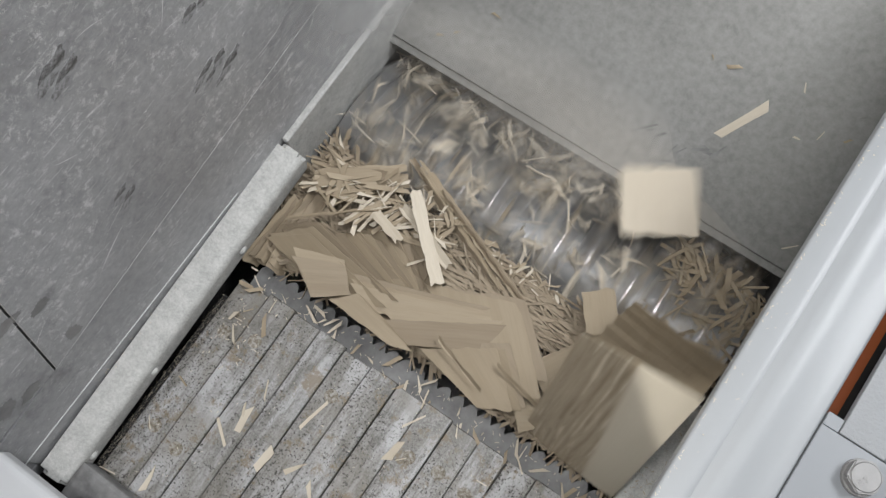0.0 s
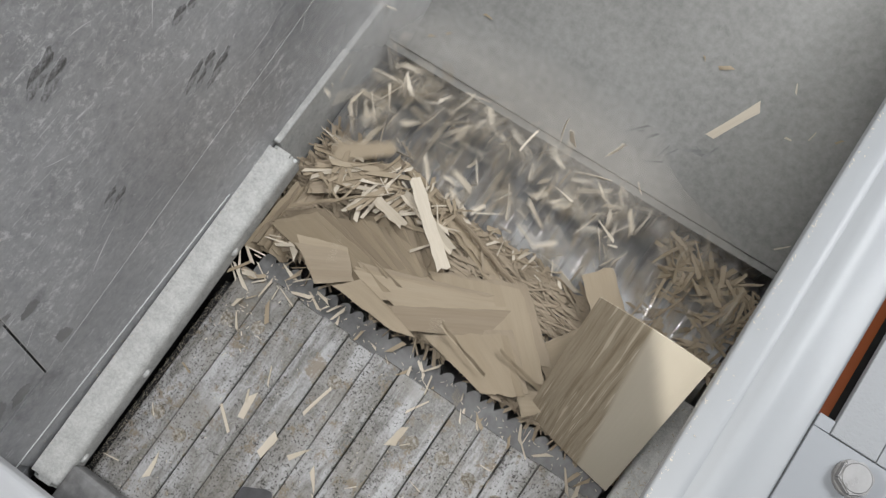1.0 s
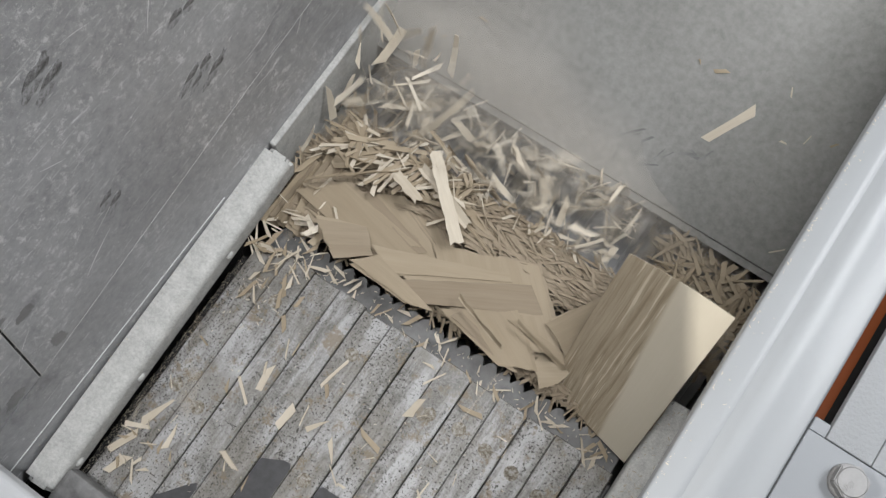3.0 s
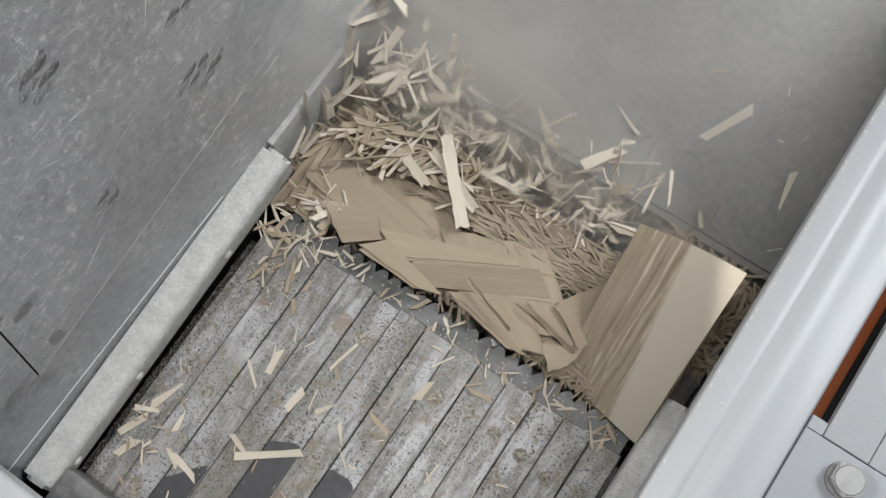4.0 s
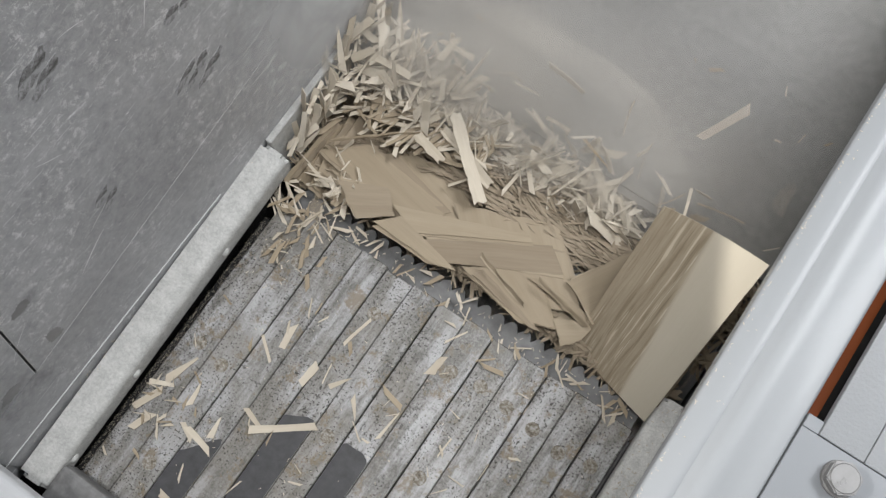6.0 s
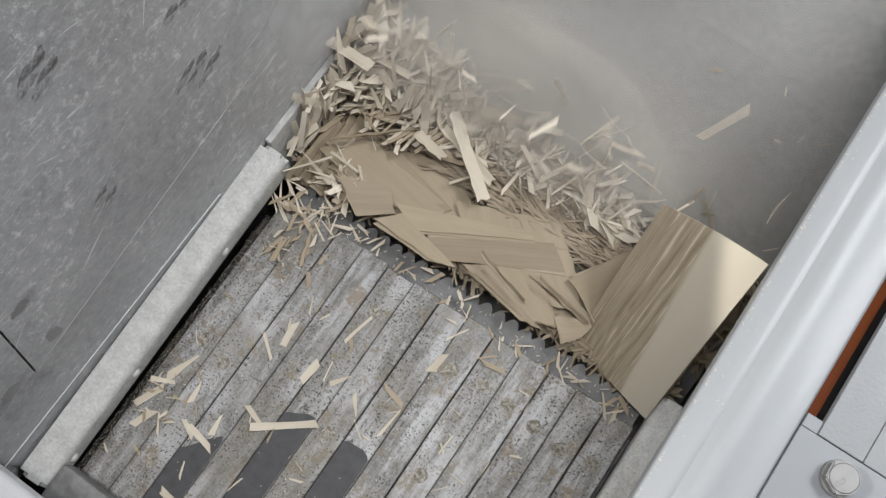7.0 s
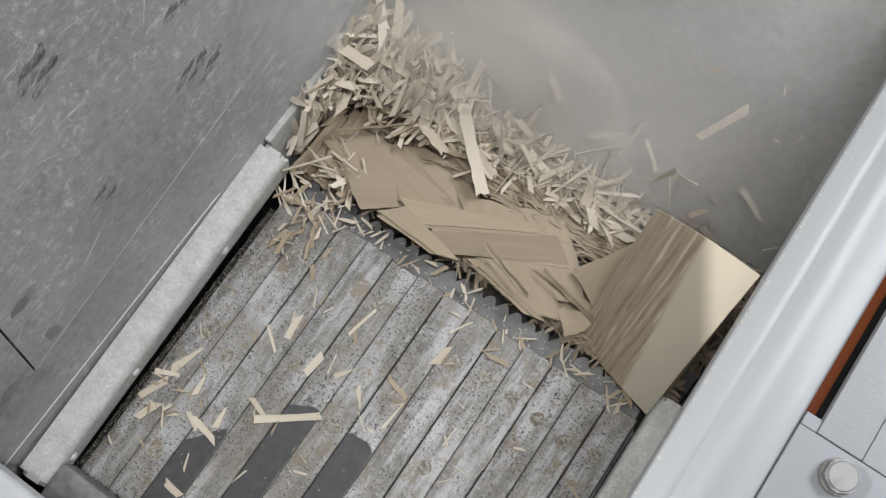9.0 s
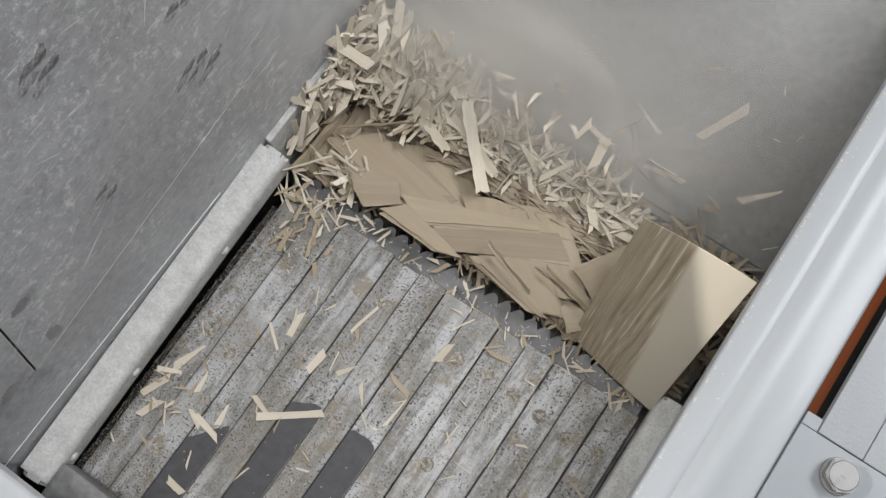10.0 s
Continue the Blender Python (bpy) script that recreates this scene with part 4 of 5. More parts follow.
    # long loose strips on the top
    for i, (x, y, z, ln, wd, head, turn) in enumerate(((-0.32, 0.442, 0.06, 0.147, 0.019, -44, 14), (-0.38, 0.423, 0.062, 0.058, 0.016, -19, 20), (-0.325, 0.445, 0.056, 0.12, 0.014, -20, 8),
                                                       (-0.17, 0.31, 0.056, 0.1, 0.006, -18, 3), (-0.075, 0.33, 0.055, 0.1, 0.007, -12, 3), (-0.46, 0.4, 0.05, 0.16, 0.006, 40, 6))):
        me = sheet_mesh("veneer_strip", CHIP if i < 3 else PALE, ln, wd, 300 + i, bend=0.003, jag=0.004)
        ob = tagged(new("veneer_strip", me), "narrow pale veneer strip on the pile", "veneer strip", "veneer before the ram")
        ride(ob, pose(x, y, z, -3, 2, head - 90), lambda t, q=turn: pose(0, 0, 0, 0, 0, q * 0.3 * (math.sin(1.1 * t) - math.sin(9.9))))
    # a nest of slivers on the pile's far half
    for i in range(75):
        bm = bmesh.new()
        sliver(bm, Matrix(), rng.uniform(0.03, 0.085), rng.uniform(0.003, 0.009), rng)
        ob = tagged(new("veneer_sliver", finish(bm, "veneer_sliver", (CHIP, PALE, PALE)[i % 3])), "pale sliver lying in a nest on the pile", "wood chip", "slivers on the pile")
        x = rng.uniform(-0.52, -0.3)
        y = 0.436 + 0.1 * (x + 0.52) + rng.gauss(0, 0.014) if i < 55 else rng.uniform(0.4, 0.47) - 0.1 * (x + 0.3)
        ride(ob, pose(x, y, 0.034 + rng.uniform(0, 0.01), rng.gauss(0, 6), rng.gauss(0, 6), rng.gauss(-55, 38)))
    # filling of smaller pieces under and between the large ones
    for i in range(70):
        x = rng.uniform(-0.52, -0.03)
        back = 0.5 - 0.22 * (x + 0.54) / 0.52
        y = rng.uniform(0.36, back)
        z = -0.008 - 0.14 * max(0, y - 0.34) + rng.uniform(-0.014, 0.002)
        ln, wd = rng.uniform(0.05, 0.15), rng.uniform(0.012, 0.05)
        me = sheet_mesh("veneer_sheet", rng.choice((PALE, TAN, TAN)), ln, wd, 500 + i, bend=0.002, jag=0.004, cut=rng.uniform(0, 0.5))
        ob = tagged(new("veneer_sheet", me), "small torn veneer offcut in the pile", "veneer sheet", "veneer before the ram")
        ride(ob, pose(x, y, z, rng.uniform(-4, 1), rng.uniform(-3, 3), rng.gauss(-8, 22) - 90))
    # a bundle that stands on edge beside the rail, its edges upward
    for i in range(6):
        me = sheet_mesh("veneer_sheet", TAN if i % 2 else PALE, rng.uniform(0.1, 0.16), rng.uniform(0.035, 0.05), 700 + i, bend=0.003, jag=0.004)
        ob = tagged(new("veneer_sheet", me), "tan veneer offcut standing on edge in the pile", "veneer sheet", "veneer before the ram")
        ride(ob, pose(-0.538 + 0.007 * i, 0.325 + 0.005 * i, 0.0, rng.uniform(-6, 6), 62 - 2 * i, rng.uniform(-6, 6) - 4 + i))


def border_strips():
    """Long thin strips along the pile's far side, drawn down to the rotor after some seconds."""
    rng = random.Random(9)
    for i in range(6):
        me = sheet_mesh("veneer_strip", PALE if i % 2 else TAN, rng.uniform(0.2, 0.33), rng.uniform(0.006, 0.014), 330 + i, bend=0.004, jag=0.004)
        ob = tagged(new("veneer_strip", me), "long thin veneer strip behind the pile", "veneer strip", "veneer before the ram")
        x, y, head, end = -0.27 + rng.uniform(-0.05, 0.06), 0.31 + rng.uniform(-0.03, 0.012), -20 + rng.uniform(-5, 5), rng.uniform(3.0, 4.6)
        rows = [(0, pose(x, y, 0.02 + 0.003 * i, -3, 0, head - 90)), (end - 1.2, pose(x - 0.01, y + 0.045, 0.02 + 0.003 * i, -6, 0, head - 84)), (end, pose(x, y + 0.1, -0.02, -20, 10, head - 90)),
                (10, pose(x, y + 0.1, -0.03, -20, 10, head - 90))]
        MOVES.append((ob, rows))


def heap():
    """The mass of shavings under the veneer and down the drum's face."""
    rng = random.Random(8)
    bm = bmesh.new()
    for i in range(3600):
        x = rng.uniform(-0.56, 0.12)
        back = 0.52 - 0.2 * (x + 0.56) / 0.66
        y = rng.uniform(0.294, back)
        top = 0.008 - 0.2 * max(0, y - 0.36)
        z = top - abs(rng.gauss(0, 0.022))
        m = pose(x, y, z, rng.gauss(0, 10), rng.gauss(0, 12), rng.gauss(-96, 34))
        sliver(bm, m, rng.uniform(0.02, 0.08), rng.uniform(0.0015, 0.007), rng)
    # long grey-brown shreds pressed flat behind the sheets
    for i in range(900):
        x = rng.uniform(-0.36, 0.02)
        y = rng.uniform(0.405, 0.49)
        z = 0.026 - 0.3 * max(0, y - 0.43) - abs(rng.gauss(0, 0.012))
        sliver(bm, pose(x, y, z, rng.gauss(0, 4), rng.gauss(0, 10), rng.gauss(-94, 20)), rng.uniform(0.03, 0.085), rng.uniform(0.0012, 0.005), rng)
    ob = new("shavings_heap", finish(bm, "shavings_heap", TAN))
    tagged(ob, "dense tan heap of torn shavings before the ram", "wood shavings", kind="stuff")
    ride(ob, Matrix())


def corner_spot(rng):
    u, v = rng.random(), rng.random()
    x = -0.575 + 0.53 * u ** 1.15
    lo = 0.35 + 0.1 * min(1, (x + 0.575) / 0.08)
    hi = 0.545 - 0.03 * u
    y = lo + (hi - lo) * v
    near = max(0, 1 - (x + 0.58) / 0.26)
    z = -0.012 + 0.075 * near + rng.uniform(0, 0.04) + 0.03 * near * v
    return x, y, z, near


def corner_chips():
    """Loose chips that build up over the drum and in the corner by the side wall."""
    rng = random.Random(31)
    for i in range(285):
        x, y, z, near = corner_spot(rng)
        z += 0.012
        arrive = rng.uniform(2.2, 8.6) if near > 0.4 else rng.uniform(3.8, 9.2)
        ob = tagged(chip(rng, "chips thrown by the rotor", rng.uniform(1.0, 2.3), "wood_splinter", LIT_CHIPS), "pale splinter on the heap in the corner")
        m = pose(x, y, z, rng.gauss(0, 32), rng.gauss(0, 28), rng.uniform(0, 180))
        fly_in(ob, m, arrive, rng, False)
    # long splinters thrown upright into the corner
    for i in range(84):
        x = -0.572 + 0.2 * rng.random() ** 1.4 if i < 52 else rng.uniform(-0.58, -0.55)
        y = rng.uniform(0.44, 0.55) if i < 52 else rng.uniform(0.3, 0.46)
        bm = bmesh.new()
        ln = rng.uniform(0.04, 0.085)
        sliver(bm, Matrix(), ln, rng.uniform(0.005, 0.016), rng)
        ob = tagged(new("long_splinter", finish(bm, "long_splinter", (CHIP_LIT, CHIP)[i % 3 == 0])), "long pale splinter standing up in the corner", "wood chip", "chips thrown by the rotor")
        m = pose(x, y, (0.05 + 0.05 * max(0, 1 - (x + 0.57) / 0.2) if i < 52 else rng.uniform(0.01, 0.06)) + 0.3 * ln, rng.uniform(-18, 18), 0, rng.gauss(-20, 30)) @ pose(0, 0, 0, rng.uniform(38, 75), 0, 0)
        fly_in(ob, m, rng.uniform(2.8, 8.4), rng, False)
    # the mass below them swells up in two lots
    for lot, (t0, t1) in enumerate(((2.0, 6.2), (5.0, 8.4))):
        bm = bmesh.new()
        for i in range(650):
            x, y, z, near = corner_spot(rng)
            m = pose(x, y, z - 0.01 + 0.008 * lot, rng.gauss(0, 20), rng.gauss(0, 20), rng.uniform(0, 180))
            sliver(bm, m, rng.uniform(0.02, 0.06), rng.uniform(0.002, 0.008), rng)
        ob = tagged(new("chip_heap", finish(bm, "chip_heap", (CHIP_LIT, CHIP)[lot])), "loose heap of pale chips over the rotor", "wood chips", kind="stuff")
        MOVES.append((ob, [(0, pose(0.0, 0.03, -0.22)), (t0, pose(0, 0.03, -0.22)), (t1, pose(0, 0, 0)), (10, pose(0, 0.0, 0.004))]))
    # chips that fill the pocket between the rail's end and the pile
    for i in range(70):
        ob = tagged(chip(rng, "chips by the rail's end", rng.uniform(0.55, 1.35), "rail_chip", LIT_CHIPS if i % 3 == 0 else CHIPS), "pale chip wedged by the rail's end")
        x = rng.uniform(-0.553, -0.43)
        y = rng.uniform(0.215, 0.32) if i < 45 else rng.uniform(0.27, 0.43)
        x = min(x, -0.4 - 0.35 * (y - 0.2))
        z = 0.004 + rng.uniform(0, 0.012) + (0.016 if y > 0.29 else 0.0)
        fly_in(ob, pose(x, y, z, rng.gauss(0, 14), rng.gauss(0, 14), rng.uniform(0, 180)), rng.uniform(1.0, 6.5) if i > 18 else 0.5, rng, True)
    # one broad pale strip that leans on the wall in the corner from the middle of the shot
    me = sheet_mesh("veneer_strip", CHIP_LIT, 0.088, 0.018, 901, bend=0.002)
    ob = tagged(new("veneer_strip", me), "bright pale strip leaning on the side wall", "veneer strip")
    fly_in(ob, pose(-0.55, 0.448, 0.125, 8, 12, -92), 6.6, rng, False)
    # curled strips that hang over the rail's end
    for x, y, z, ln, wd, head in ((-0.523, 0.279, 0.06, 0.08, 0.004, 50), (-0.478, 0.315, 0.055, 0.056, 0.005, -5)):
        me = sheet_mesh("veneer_strip", CHIP, ln, wd, 905, bend=0.003, jag=0.001)
        fly_in(tagged(new("veneer_strip", me), "thin curled strip over the rail's end", "veneer strip"), pose(x, y, z, 0, 6, head - 90), 6.4, rng, False)


def flying_chips():
    """Chips that dance on the turning drum, hop after hop."""
    rng = random.Random(77)
    for i in range(230):
        ob = tagged(chip(rng, "chips dancing on the rotor", rng.uniform(0.6, 1.5), "flying_chip", LIT_CHIPS), "pale chip tossed up by the rotor")
        t, rows = 0.0, []
        x = rng.uniform(-0.56, -0.05)
        q = Euler([rng.uniform(0, 6.28) for _ in range(3)]).to_quaternion()
        wild = i % 9 == 0
        while t < 10.0:
            n = 9 if wild else rng.choice((2, 2, 3))
            far = max(-0.09, 0.07 + ram_at(t + 0.2))
            most = math.degrees(math.acos(far / 0.195))
            a = radians(rng.uniform(min(54, most - 8), most))
            r0 = 0.185 + rng.uniform(0, 0.02)
            p0 = Vector((x, AXIS_Y + r0 * math.cos(a), AXIS_Z + r0 * math.sin(a)))
            x += rng.gauss(0, 0.1)
            x = -1.14 - x if x < -0.57 else -0.1 - x if x > -0.05 else x
            a = min(max(a + radians(rng.gauss(0, 32)), radians(54)), radians(most))
            p1 = Vector((x, AXIS_Y + r0 * math.cos(a), AXIS_Z + r0 * math.sin(a)))
            h = rng.uniform(0.02, 0.07) if not wild else rng.uniform(0.12, 0.28)
            for k in range(n):
                s = k / n
                p = p0.lerp(p1, s) + Vector((0, 0, 4 * h * s * (1 - s)))
                rows.append((t + k / 15, Matrix.Translation(p) @ q.to_matrix().to_4x4()))
                ax = Vector((rng.uniform(-1, 1), rng.uniform(-1, 1), rng.uniform(-1, 1))).normalized()
                q = (Matrix.Rotation(radians(rng.uniform(10, 60)), 3, ax).to_quaternion() @ q).normalized()
            t += n / 15
        rows = [r for r in rows if r[0] <= 10.0]
        if rows[-1][0] < 10.0:
            rows.append((10.0, rows[-1][1]))
        MOVES.append((ob, rows))


def hovering_chips():
    """Long chips kept in the air over the drum's far side once the hopper has filled."""
    rng = random.Random(58)
    for i in range(34):
        bm = bmesh.new()
        sliver(bm, Matrix(), rng.uniform(0.025, 0.075), rng.uniform(0.004, 0.013), rng)
        ob = tagged(new("flying_chip", finish(bm, "flying_chip", (CHIP, PALE, CHIP)[i % 3])), "long pale chip hanging in the dust", "wood chip", "chips dancing on the rotor")
        home = Vector((rng.uniform(-0.45, 0.09), rng.uniform(0.5, 0.6), rng.uniform(0.03, 0.13)))
        low = Vector((home.x, 0.6, -0.3))
        t0 = rng.uniform(3.6, 7.2)
        q = Euler([rng.uniform(0, 6.28) for _ in range(3)]).to_quaternion()
        at = lambda p: Matrix.Translation(p) @ q.to_matrix().to_4x4()
        rows = [(0, at(low)), (t0 - 0.2, at(low)), (t0 - 0.1, at(Vector((home.x, 0.56, -0.05))))]
        t = t0
        while t < 10:
            rows.append((t, at(home + Vector((rng.gauss(0, 0.025), rng.gauss(0, 0.015), rng.gauss(0, 0.02))))))
            ax = Vector((rng.uniform(-1, 1), rng.uniform(-1, 1), rng.uniform(-1, 1))).normalized()
            q = (Matrix.Rotation(radians(rng.uniform(5, 45)), 3, ax).to_quaternion() @ q).normalized()
            t += rng.uniform(0.12, 0.3)
        rows.append((10.0, at(home))) if rows[-1][0] < 9.95 else None
        MOVES.append((ob, rows))


def drum_chips():
    """Shreds caught between the knives that go round with the drum."""
    for lot, speed in enumerate((760, 520)):
        rng = random.Random(90 + lot)
        bm = bmesh.new()
        for i in range(520):
            r = 0.163 + 0.03 * rng.random() ** 1.5
            m = Matrix.Rotation(rng.uniform(0, 6.283), 4, "X") @ pose(rng.uniform(-0.36, 0.36), 0, r, rng.gauss(0, 25), rng.gauss(0, 25), rng.uniform(0, 180))
            sliver(bm, m, rng.uniform(0.015, 0.05), rng.uniform(0.003, 0.009), rng)
        ob = tagged(new("shreds", finish(bm, "shreds", (CHIP, PALE)[lot])), "pale shreds whirled round by the rotor", "wood chips", kind="stuff")
        MOVES.append((ob, [(i / 15, pose(-0.21, AXIS_Y, AXIS_Z, 20 + speed * i / 15, 0, 0)) for i in range(151)]))
    # drift of chips at the drum's end, beside the leaning sheet
    rng = random.Random(95)
    bm = bmesh.new()
    for i in range(420):
        m = pose(rng.uniform(0.0, 0.162), rng.uniform(0.36, 0.53), rng.uniform(-0.04, 0.012), rng.gauss(0, 22), rng.gauss(0, 22), rng.uniform(0, 180))
        sliver(bm, m, rng.uniform(0.02, 0.06), rng.uniform(0.003, 0.01), rng)
    ob = tagged(new("shavings_heap", finish(bm, "shavings_heap", PALE)), "tan shavings packed beside the leaning sheet", "wood shavings", kind="stuff")
    MOVES.append((ob, [(0, pose(0, -0.02, -0.035)), (2, pose(0, -0.01, -0.025)), (5, pose(0, 0, 0)), (10, pose(0, 0.005, 0.004))]))


def plate_chips():
    spots = [(-0.072, 0.225, 30, 0.55), (-0.106, 0.222, -48, 0.3), (-0.508, 0.041, 20, 0.45), (0.032, 0.248, 114, 0.4), (0.062, 0.18, 5, 0.4), (0.089, 0.2, 80, 0.45), (0.125, 0.212, 53, 0.3),
             (0.144, 0.036, 44, 0.7), (-0.437, 0.114, -4, 0.5), (-0.484, 0.059, 38, 0.35)]
    rng = random.Random(3)
    base = Matrix.Translation((0, 0.54, 0)) @ Matrix.Rotation(SLOPE, 4, "X")
    for x, y, yaw, s in spots:
        chip(rng, "chips on the feed plate", s).matrix_world = base @ pose(x, y, 0.002, 0, 0, yaw - 90) @ Matrix.Diagonal((s, s, 1, 1))
    bm = bmesh.new()
    sliver(bm, Matrix(), 0.085, 0.014, random.Random(8))
    big = tagged(new("wood_splinter", finish(bm, "wood_splinter", CHIP)), "large pale splinter on the feed plate", "wood chip", "chips on the feed plate")
    big.matrix_world = base @ pose(-0.018, 0.163, 0.003, 0, 0, 62 - 90)


def leaning_sheets():
    """The figured sheet at the ram's corner, and the plain ones that stand like a book behind it."""
    lean = [(0, 0.119, 0.276, 0.009, 65.6, -1.4, -4.7), (0.1, 0.108, 0.258, 0.004, 72, -4, -11), (0.3, 0.116, 0.245, 0.012, 74.6, -9, -13.4), (0.5, 0.118, 0.262, 0.015, 72, -7, -11),
            (0.6, 0.113, 0.259, 0.013, 64, -8, -15), (0.8, 0.113, 0.26, 0.019, 59.3, -6, -12), (1, 0.113, 0.257, 0.02, 58.7, -6.2, -12.3), (2.5, 0.115, 0.254, 0.02, 57.9, -8.7, -16.7),
            (3.3, 0.118, 0.258, 0.021, 52, -14, -15), (4.5, 0.12, 0.258, 0.023, 45.9, -17, -13.5), (5, 0.119, 0.252, 0.025, 49.5, -13.5, -17), (5.5, 0.119, 0.25, 0.026, 50.1, -13.3, -17.3), (7.5, 0.119, 0.25, 0.024, 52.9, -12.7, -17.6),
            (9, 0.119, 0.247, 0.02, 58.6, -10.7, -18.2), (10, 0.121, 0.25, 0.016, 62.2, -6, -12)]
    bm = bmesh.new()
    W, L, n = 0.162, 0.311, 14
    top, bot = [], []
    for j in range(n + 1):
        for side, z in ((top, 0.0007), (bot, -0.0007)):
            row = []
            for i in range(9):
                u, v = i / 8, j / n
                x = -W * u
                y = L * v * (1.06 - 0.13 * u) - 0.005 * (2 * u - 1) ** 2 * v
                row.append(bm.verts.new((x, y, z + 0.003 * math.sin(3.14 * v) - 0.0025 * (2 * u - 1) ** 2)))
            side.append(row)
    for a, k in ((top, 1), (bot, -1)):
        for j in range(n):
            for i in range(8):
                bm.faces.new((a[j][i], a[j][i + 1], a[j + 1][i + 1], a[j + 1][i]))
    for j in range(n):
        for i in (0, 8):
            bm.faces.new((top[j][i], top[j + 1][i], bot[j + 1][i], bot[j][i]))
    for i in range(8):
        for j in (0, n):
            bm.faces.new((top[j][i], top[j][i + 1], bot[j][i + 1], bot[j][i]))
    ob = tagged(new("face_veneer", finish(bm, "face_veneer", FIGURED)), "leaning veneer sheet with brown heartwood figure", "veneer sheet", "veneer before the ram")
    MOVES.append((ob, [(t, pose(x, y + ram_at(t), z, a, b, c)) for t, x, y, z, a, b, c in lean]))
    for k in range(1, 6):
        me = sheet_mesh("plain_veneer", PALE, 0.27 - 0.012 * k, 0.15, 800 + k, bend=0.003, jag=0.002)
        ob = tagged(new("plain_veneer", me), "plain pale veneer sheet leaning in a stack", "veneer sheet", "veneer before the ram")
        rows = []
        for t, x, y, z, a, b, c in lean:
            early = max(0.0, min(1.0, (0.75 - t) / 0.3))
            tilt = a - (2 + 1.6 * k) + early * 2.5
            gap = (0.005 + 0.014 * early) * k
            rows.append((t, pose(x + 0.004 * k, y + ram_at(t) + gap, z - 0.016 * k, tilt, b, c + 2 * k * (1 - early)) @ Matrix.Translation((-0.076, 0.14, 0))))
        MOVES.append((ob, rows))
    # the offcut that bounces off the drum at the start
    me = sheet_mesh("square_offcut", CHIP, 0.105, 0.118, 850, bend=0.003, jag=0.003)
    ob = tagged(new("square_offcut", me), "square pale veneer offcut bouncing over the rotor", "veneer sheet")
    hops = [(0, -0.057, 0.511, 0.06, 3, 2, 33), (0.1, -0.041, 0.553, 0.075, 18, 5, 10), (0.2, -0.045, 0.535, 0.07, 12, 8, 8), (0.3, -0.036, 0.448, 0.06, -14, 0, 28), (0.4, -0.051, 0.4, 0.02, -30, 6, 50),
            (0.5, -0.06, 0.46, 0.02, -70, 0, 40), (0.6, -0.06, 0.575, -0.05, -100, 0, 20), (0.8, -0.06, 0.6, -0.3, -100, 0, 20), (10, -0.06, 0.6, -0.3, -100, 0, 20)]
    MOVES.append((ob, [(t, pose(x, y, z, a, b, c)) for t, x, y, z, a, b, c in hops]))
    # the small double offcut beside the leaning sheet, pulled in after two seconds
    me = sheet_mesh("small_offcut", PALE, 0.07, 0.05, 860, bend=0.002, jag=0.004)
    ob = tagged(new("small_offcut", me), "small pale veneer offcut on the pile", "veneer sheet")
    tips = [(0, -0.04, 0.32, 0.05, -5, 0, 38), (0.5, -0.04, 0.335, 0.05, -5, 0, 40), (1, -0.045, 0.355, 0.05, -4, 2, 45), (1.6, -0.045, 0.36, 0.05, -8, 2, 42), (1.9, -0.04, 0.43, 0.03, -50, 0, 30),
            (2.2, -0.04, 0.575, -0.05, -100, 0, 20), (2.5, -0.04, 0.6, -0.3, -100, 0, 20), (10, -0.04, 0.6, -0.3, -100, 0, 20)]
    MOVES.append((ob, [(t, pose(x, y, z, a, b, c)) for t, x, y, z, a, b, c in tips]))


def crumbs(name, label, spots, seed, riding, mat=CHIP, category="sawdust"):
    """Fine broken crumbs and sawdust, too many to count."""
    rng = random.Random(seed)
    bm = bmesh.new()
    for n, xr, yr, z, size in spots:
        for _ in range(n):
            m = pose(rng.uniform(*xr), rng.uniform(*yr), z + 0.0006, rng.uniform(-20, 20), rng.uniform(-20, 20), rng.uniform(0, 180))
            sliver(bm, m, size * rng.uniform(0.8, 4), size * rng.uniform(0.5, 1.1), rng, 0.0006)
    ob = tagged(new(name, finish(bm, name, mat)), label, category, kind="stuff")
    if riding:
        ride(ob, Matrix())


crumbs("sawdust", "fine sawdust and crumbs on the ram", ((200, (-0.53, 0.11), (-0.3, 0.23), 0.0, 0.0011), (45, (-0.53, -0.44), (0.1, 0.25), 0.0, 0.0016), (90, (-0.52, 0.11), (0.236, 0.27), -0.02, 0.0016)), 61, True)
crumbs("sawdust", "pale dust clinging to the rim's edge", ((220, (0.1215, 0.1255), (-0.2, 0.95), 0.3925, 0.001), (60, (0.124, 0.15), (-0.2, 0.9), 0.3965, 0.0006)), 62, False)
crumbs("sawdust", "crumbs lying on the wear rails", ((60, (-0.592, -0.58), (-0.3, 0.26), 0.08, 0.0008), (120, (0.124, 0.16), (-0.1, 0.28), 0.05, 0.0014)), 63, False)
crumbs("grit", "black greasy grit along the ram's edge", ((1100, (-0.545, -0.524), (-0.33, 0.2), 0.0004, 0.0007), (500, (-0.54, -0.505), (-0.33, 0.2), 0.0004, 0.0006)), 64, True, BLACK, "grit")
crumbs("grit", "pale grit in the gap beside the ram", ((900, (-0.556, -0.543), (-0.33, 0.2), -0.019, 0.0006),), 65, True, CHIP, "grit")
veneer_pile()
border_strips()
heap()
leaning_sheets()
chips_on_ram()
plate_chips()
corner_chips()
flying_chips()
hovering_chips()
drum_chips()


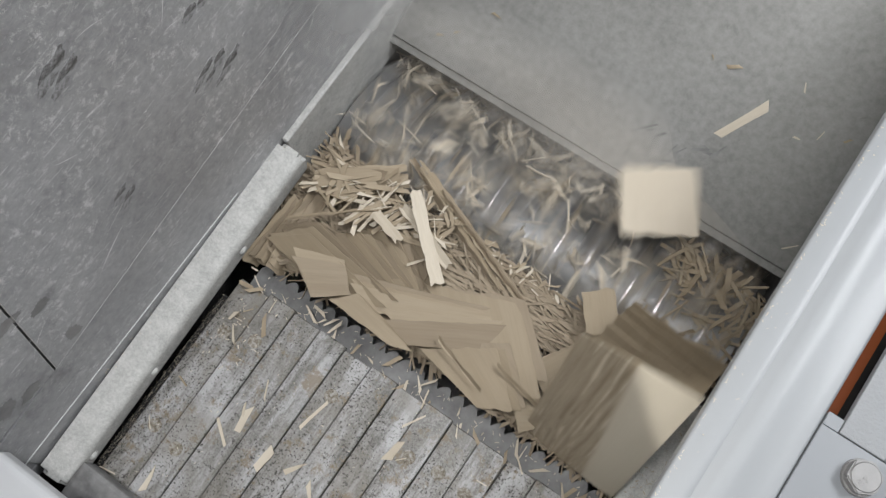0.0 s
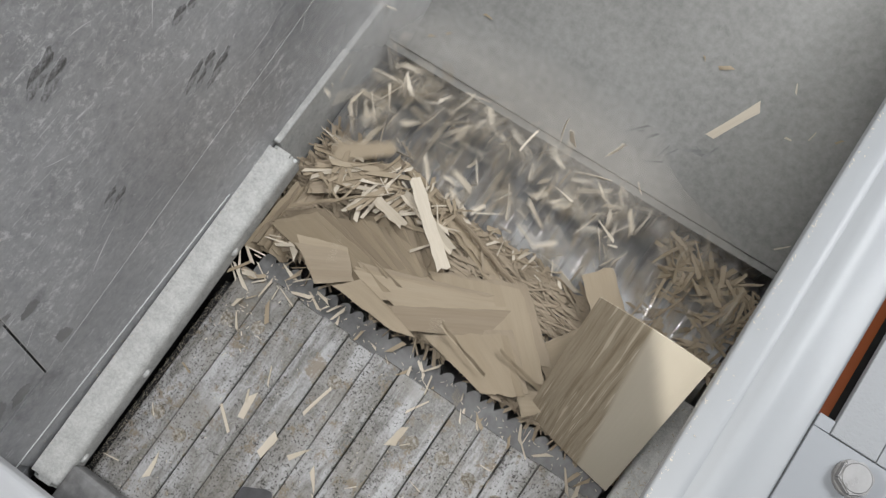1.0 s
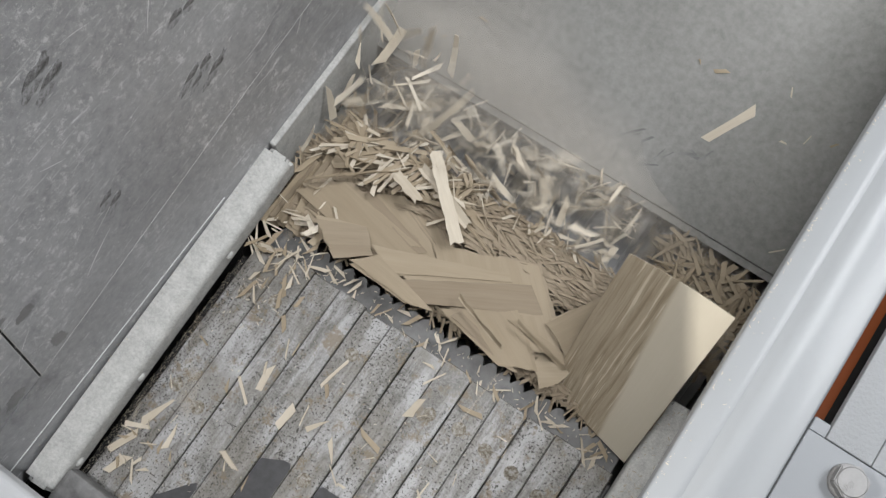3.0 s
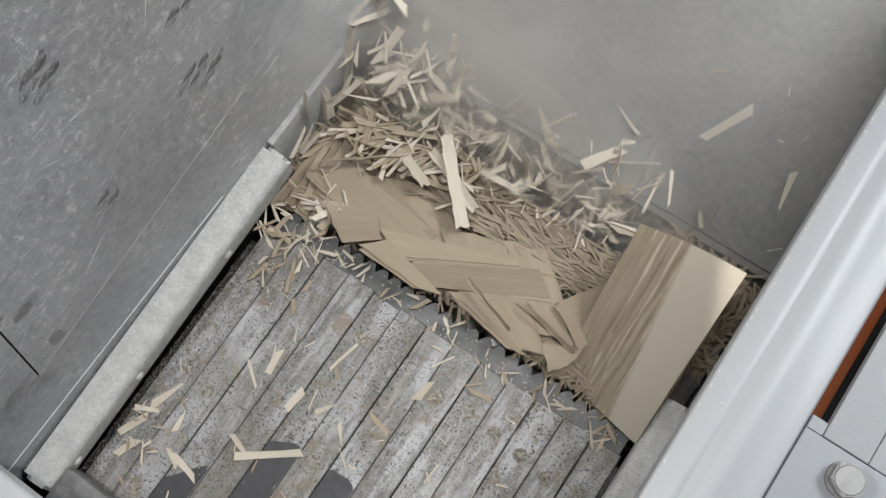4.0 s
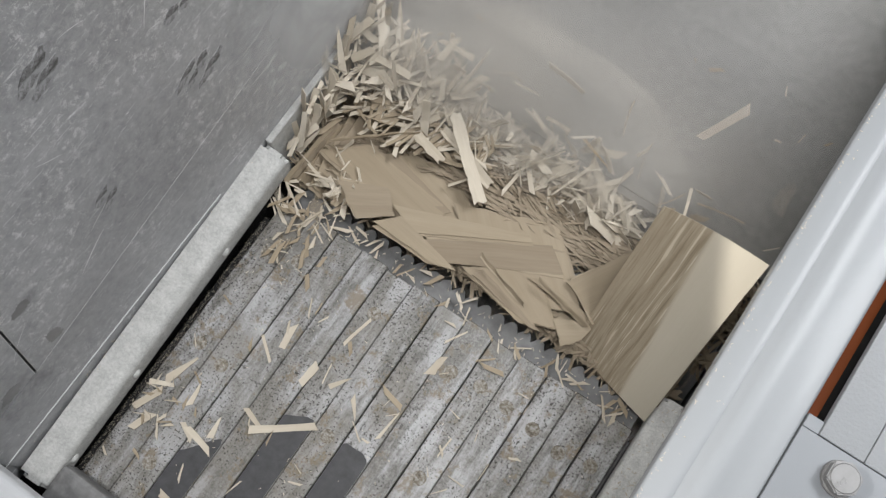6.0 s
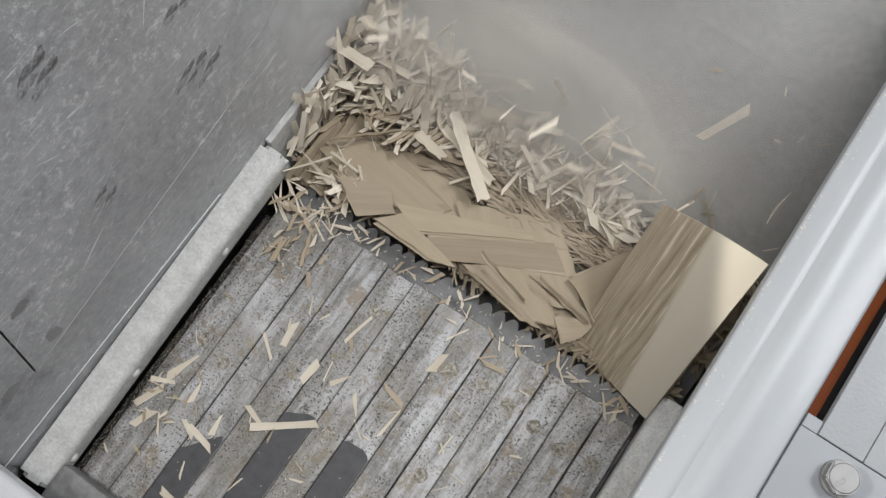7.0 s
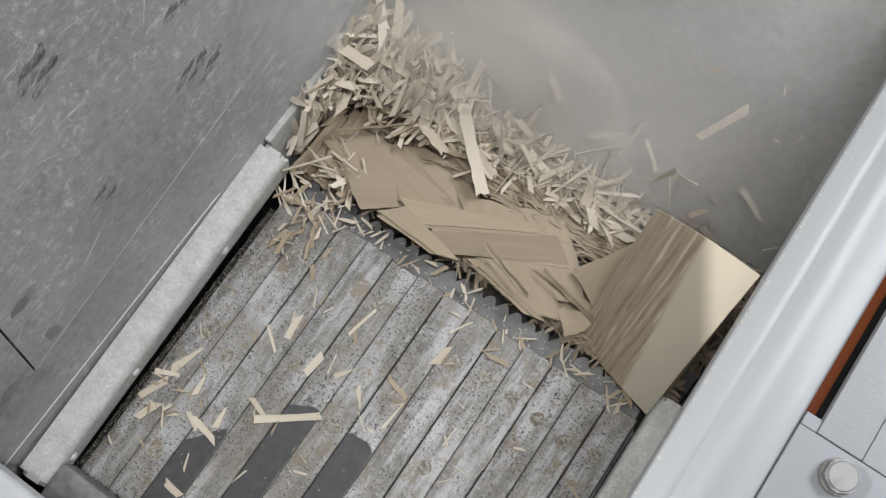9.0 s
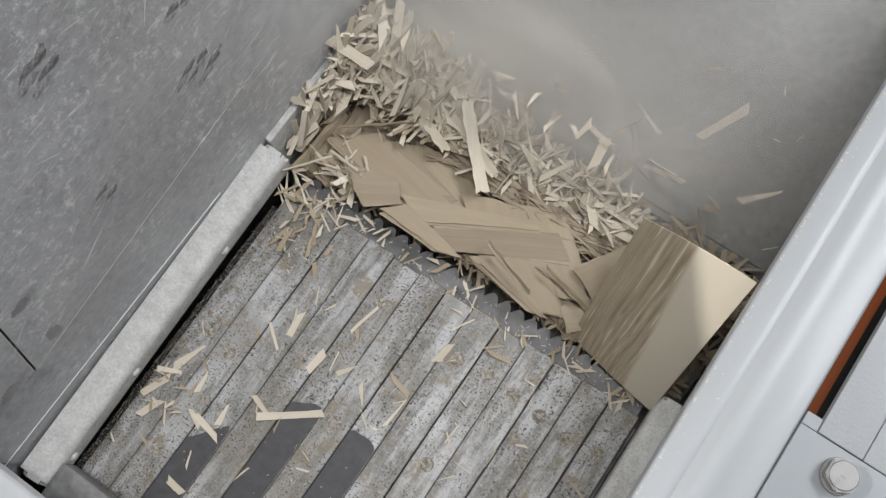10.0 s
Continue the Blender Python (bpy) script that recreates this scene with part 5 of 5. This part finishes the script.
# ---- dust ----
def puff_mesh(name, seed, mat):
    """A gently domed, uneven sheet of dust one metre in half-width."""
    rng = random.Random(seed)
    bm = bmesh.new()
    ph = [rng.uniform(0, 6.28) for _ in range(4)]
    n = 16
    vs = []
    for j in range(n + 1):
        row = []
        for i in range(n + 1):
            x, y = 2 * i / n - 1, 2 * j / n - 1
            z = 0.16 * math.cos(2 * x + ph[0]) * math.cos(1.7 * y + ph[1]) + 0.05 * math.sin(5 * x + ph[2]) * math.sin(4 * y + ph[3])
            row.append(bm.verts.new((x, y, z)))
        vs.append(row)
    for j in range(n):
        for i in range(n):
            if (2 * i + 1 - n) ** 2 + (2 * j + 1 - n) ** 2 > n * n:
                continue
            bm.faces.new((vs[j][i], vs[j][i + 1], vs[j + 1][i + 1], vs[j + 1][i]))
    return finish(bm, name, mat, True)


def dust():
    """Dust that hangs over the rotor from the start and rolls up over the feed plate later."""
    rng = random.Random(14)
    # The two wall veils also paint the wall lighter toward the corner.
    # x, y, z, half-width, half-depth, first seen, pitch, lean, kind of dust
    puffs = [(-0.58, 0.58, 0.2, 0.3, 0.32, 0, 2, 89, WALL_VEIL), (-0.24, 0.535, 0.04, 0.46, 0.11, 0, 6, 8, TAN_DUST), (-0.22, 0.74, 0.23, 0.66, 0.38, 4.2, 31, 2, DUST),
             (-0.45, 0.55, 0.17, 0.26, 0.2, 3.4, 22, 12, TAN_DUST), (-0.15, 0.57, 0.15, 0.46, 0.17, 4.6, 22, 3, TAN_DUST),
             (-0.572, 0.5, 0.24, 0.28, 0.32, 3.9, 2, 89, WALL_VEIL)]
    for i, (x, y, z, a, b, t1, pitch, lean, mat) in enumerate(puffs):
        label = "thin tan wood dust hanging over the rotor" if mat is TAN_DUST else "thin wood dust along the side wall, made pale to brighten it" if lean > 60 else "thin pale wood dust hanging over the feed plate"
        ob = tagged(new("dust_cloud", puff_mesh("dust_cloud", i, mat)), label, "dust", "dust over the rotor", "stuff")
        ob.scale = (a, b, 0.3 if lean < 60 else 0.03)
        drift = Vector((rng.uniform(-0.05, 0.05), rng.uniform(-0.02, 0.03), 0.02))
        up = lambda t, p: (t, Matrix.Translation(p) @ pose(0, 0, 0, pitch, lean, (4 if lean < 60 else 0.4) * math.sin(t + i)))
        p = Vector((x, y, z))
        if t1 == 0:
            rows = [up(t, p + Vector((0.04 * math.sin(1.7 * t + i), 0.015 * math.cos(1.3 * t + i), 0.008 * math.sin(2 * t)))) for t in range(11)]
        else:
            low = Vector((x, 0.62, -0.34)) if lean < 60 else Vector((x, y, -0.75))
            rows = [up(0, low), up(t1 - 1.6, low), up(t1, p)] + [up(t, p + drift * (t - t1) / 5) for t in range(int(t1) + 1, 11) if t > t1 + 0.1]
        MOVES.append((ob, rows))


dust()


def motions():
    for ob, rows in MOVES:
        walk(ob, rows)


motions()
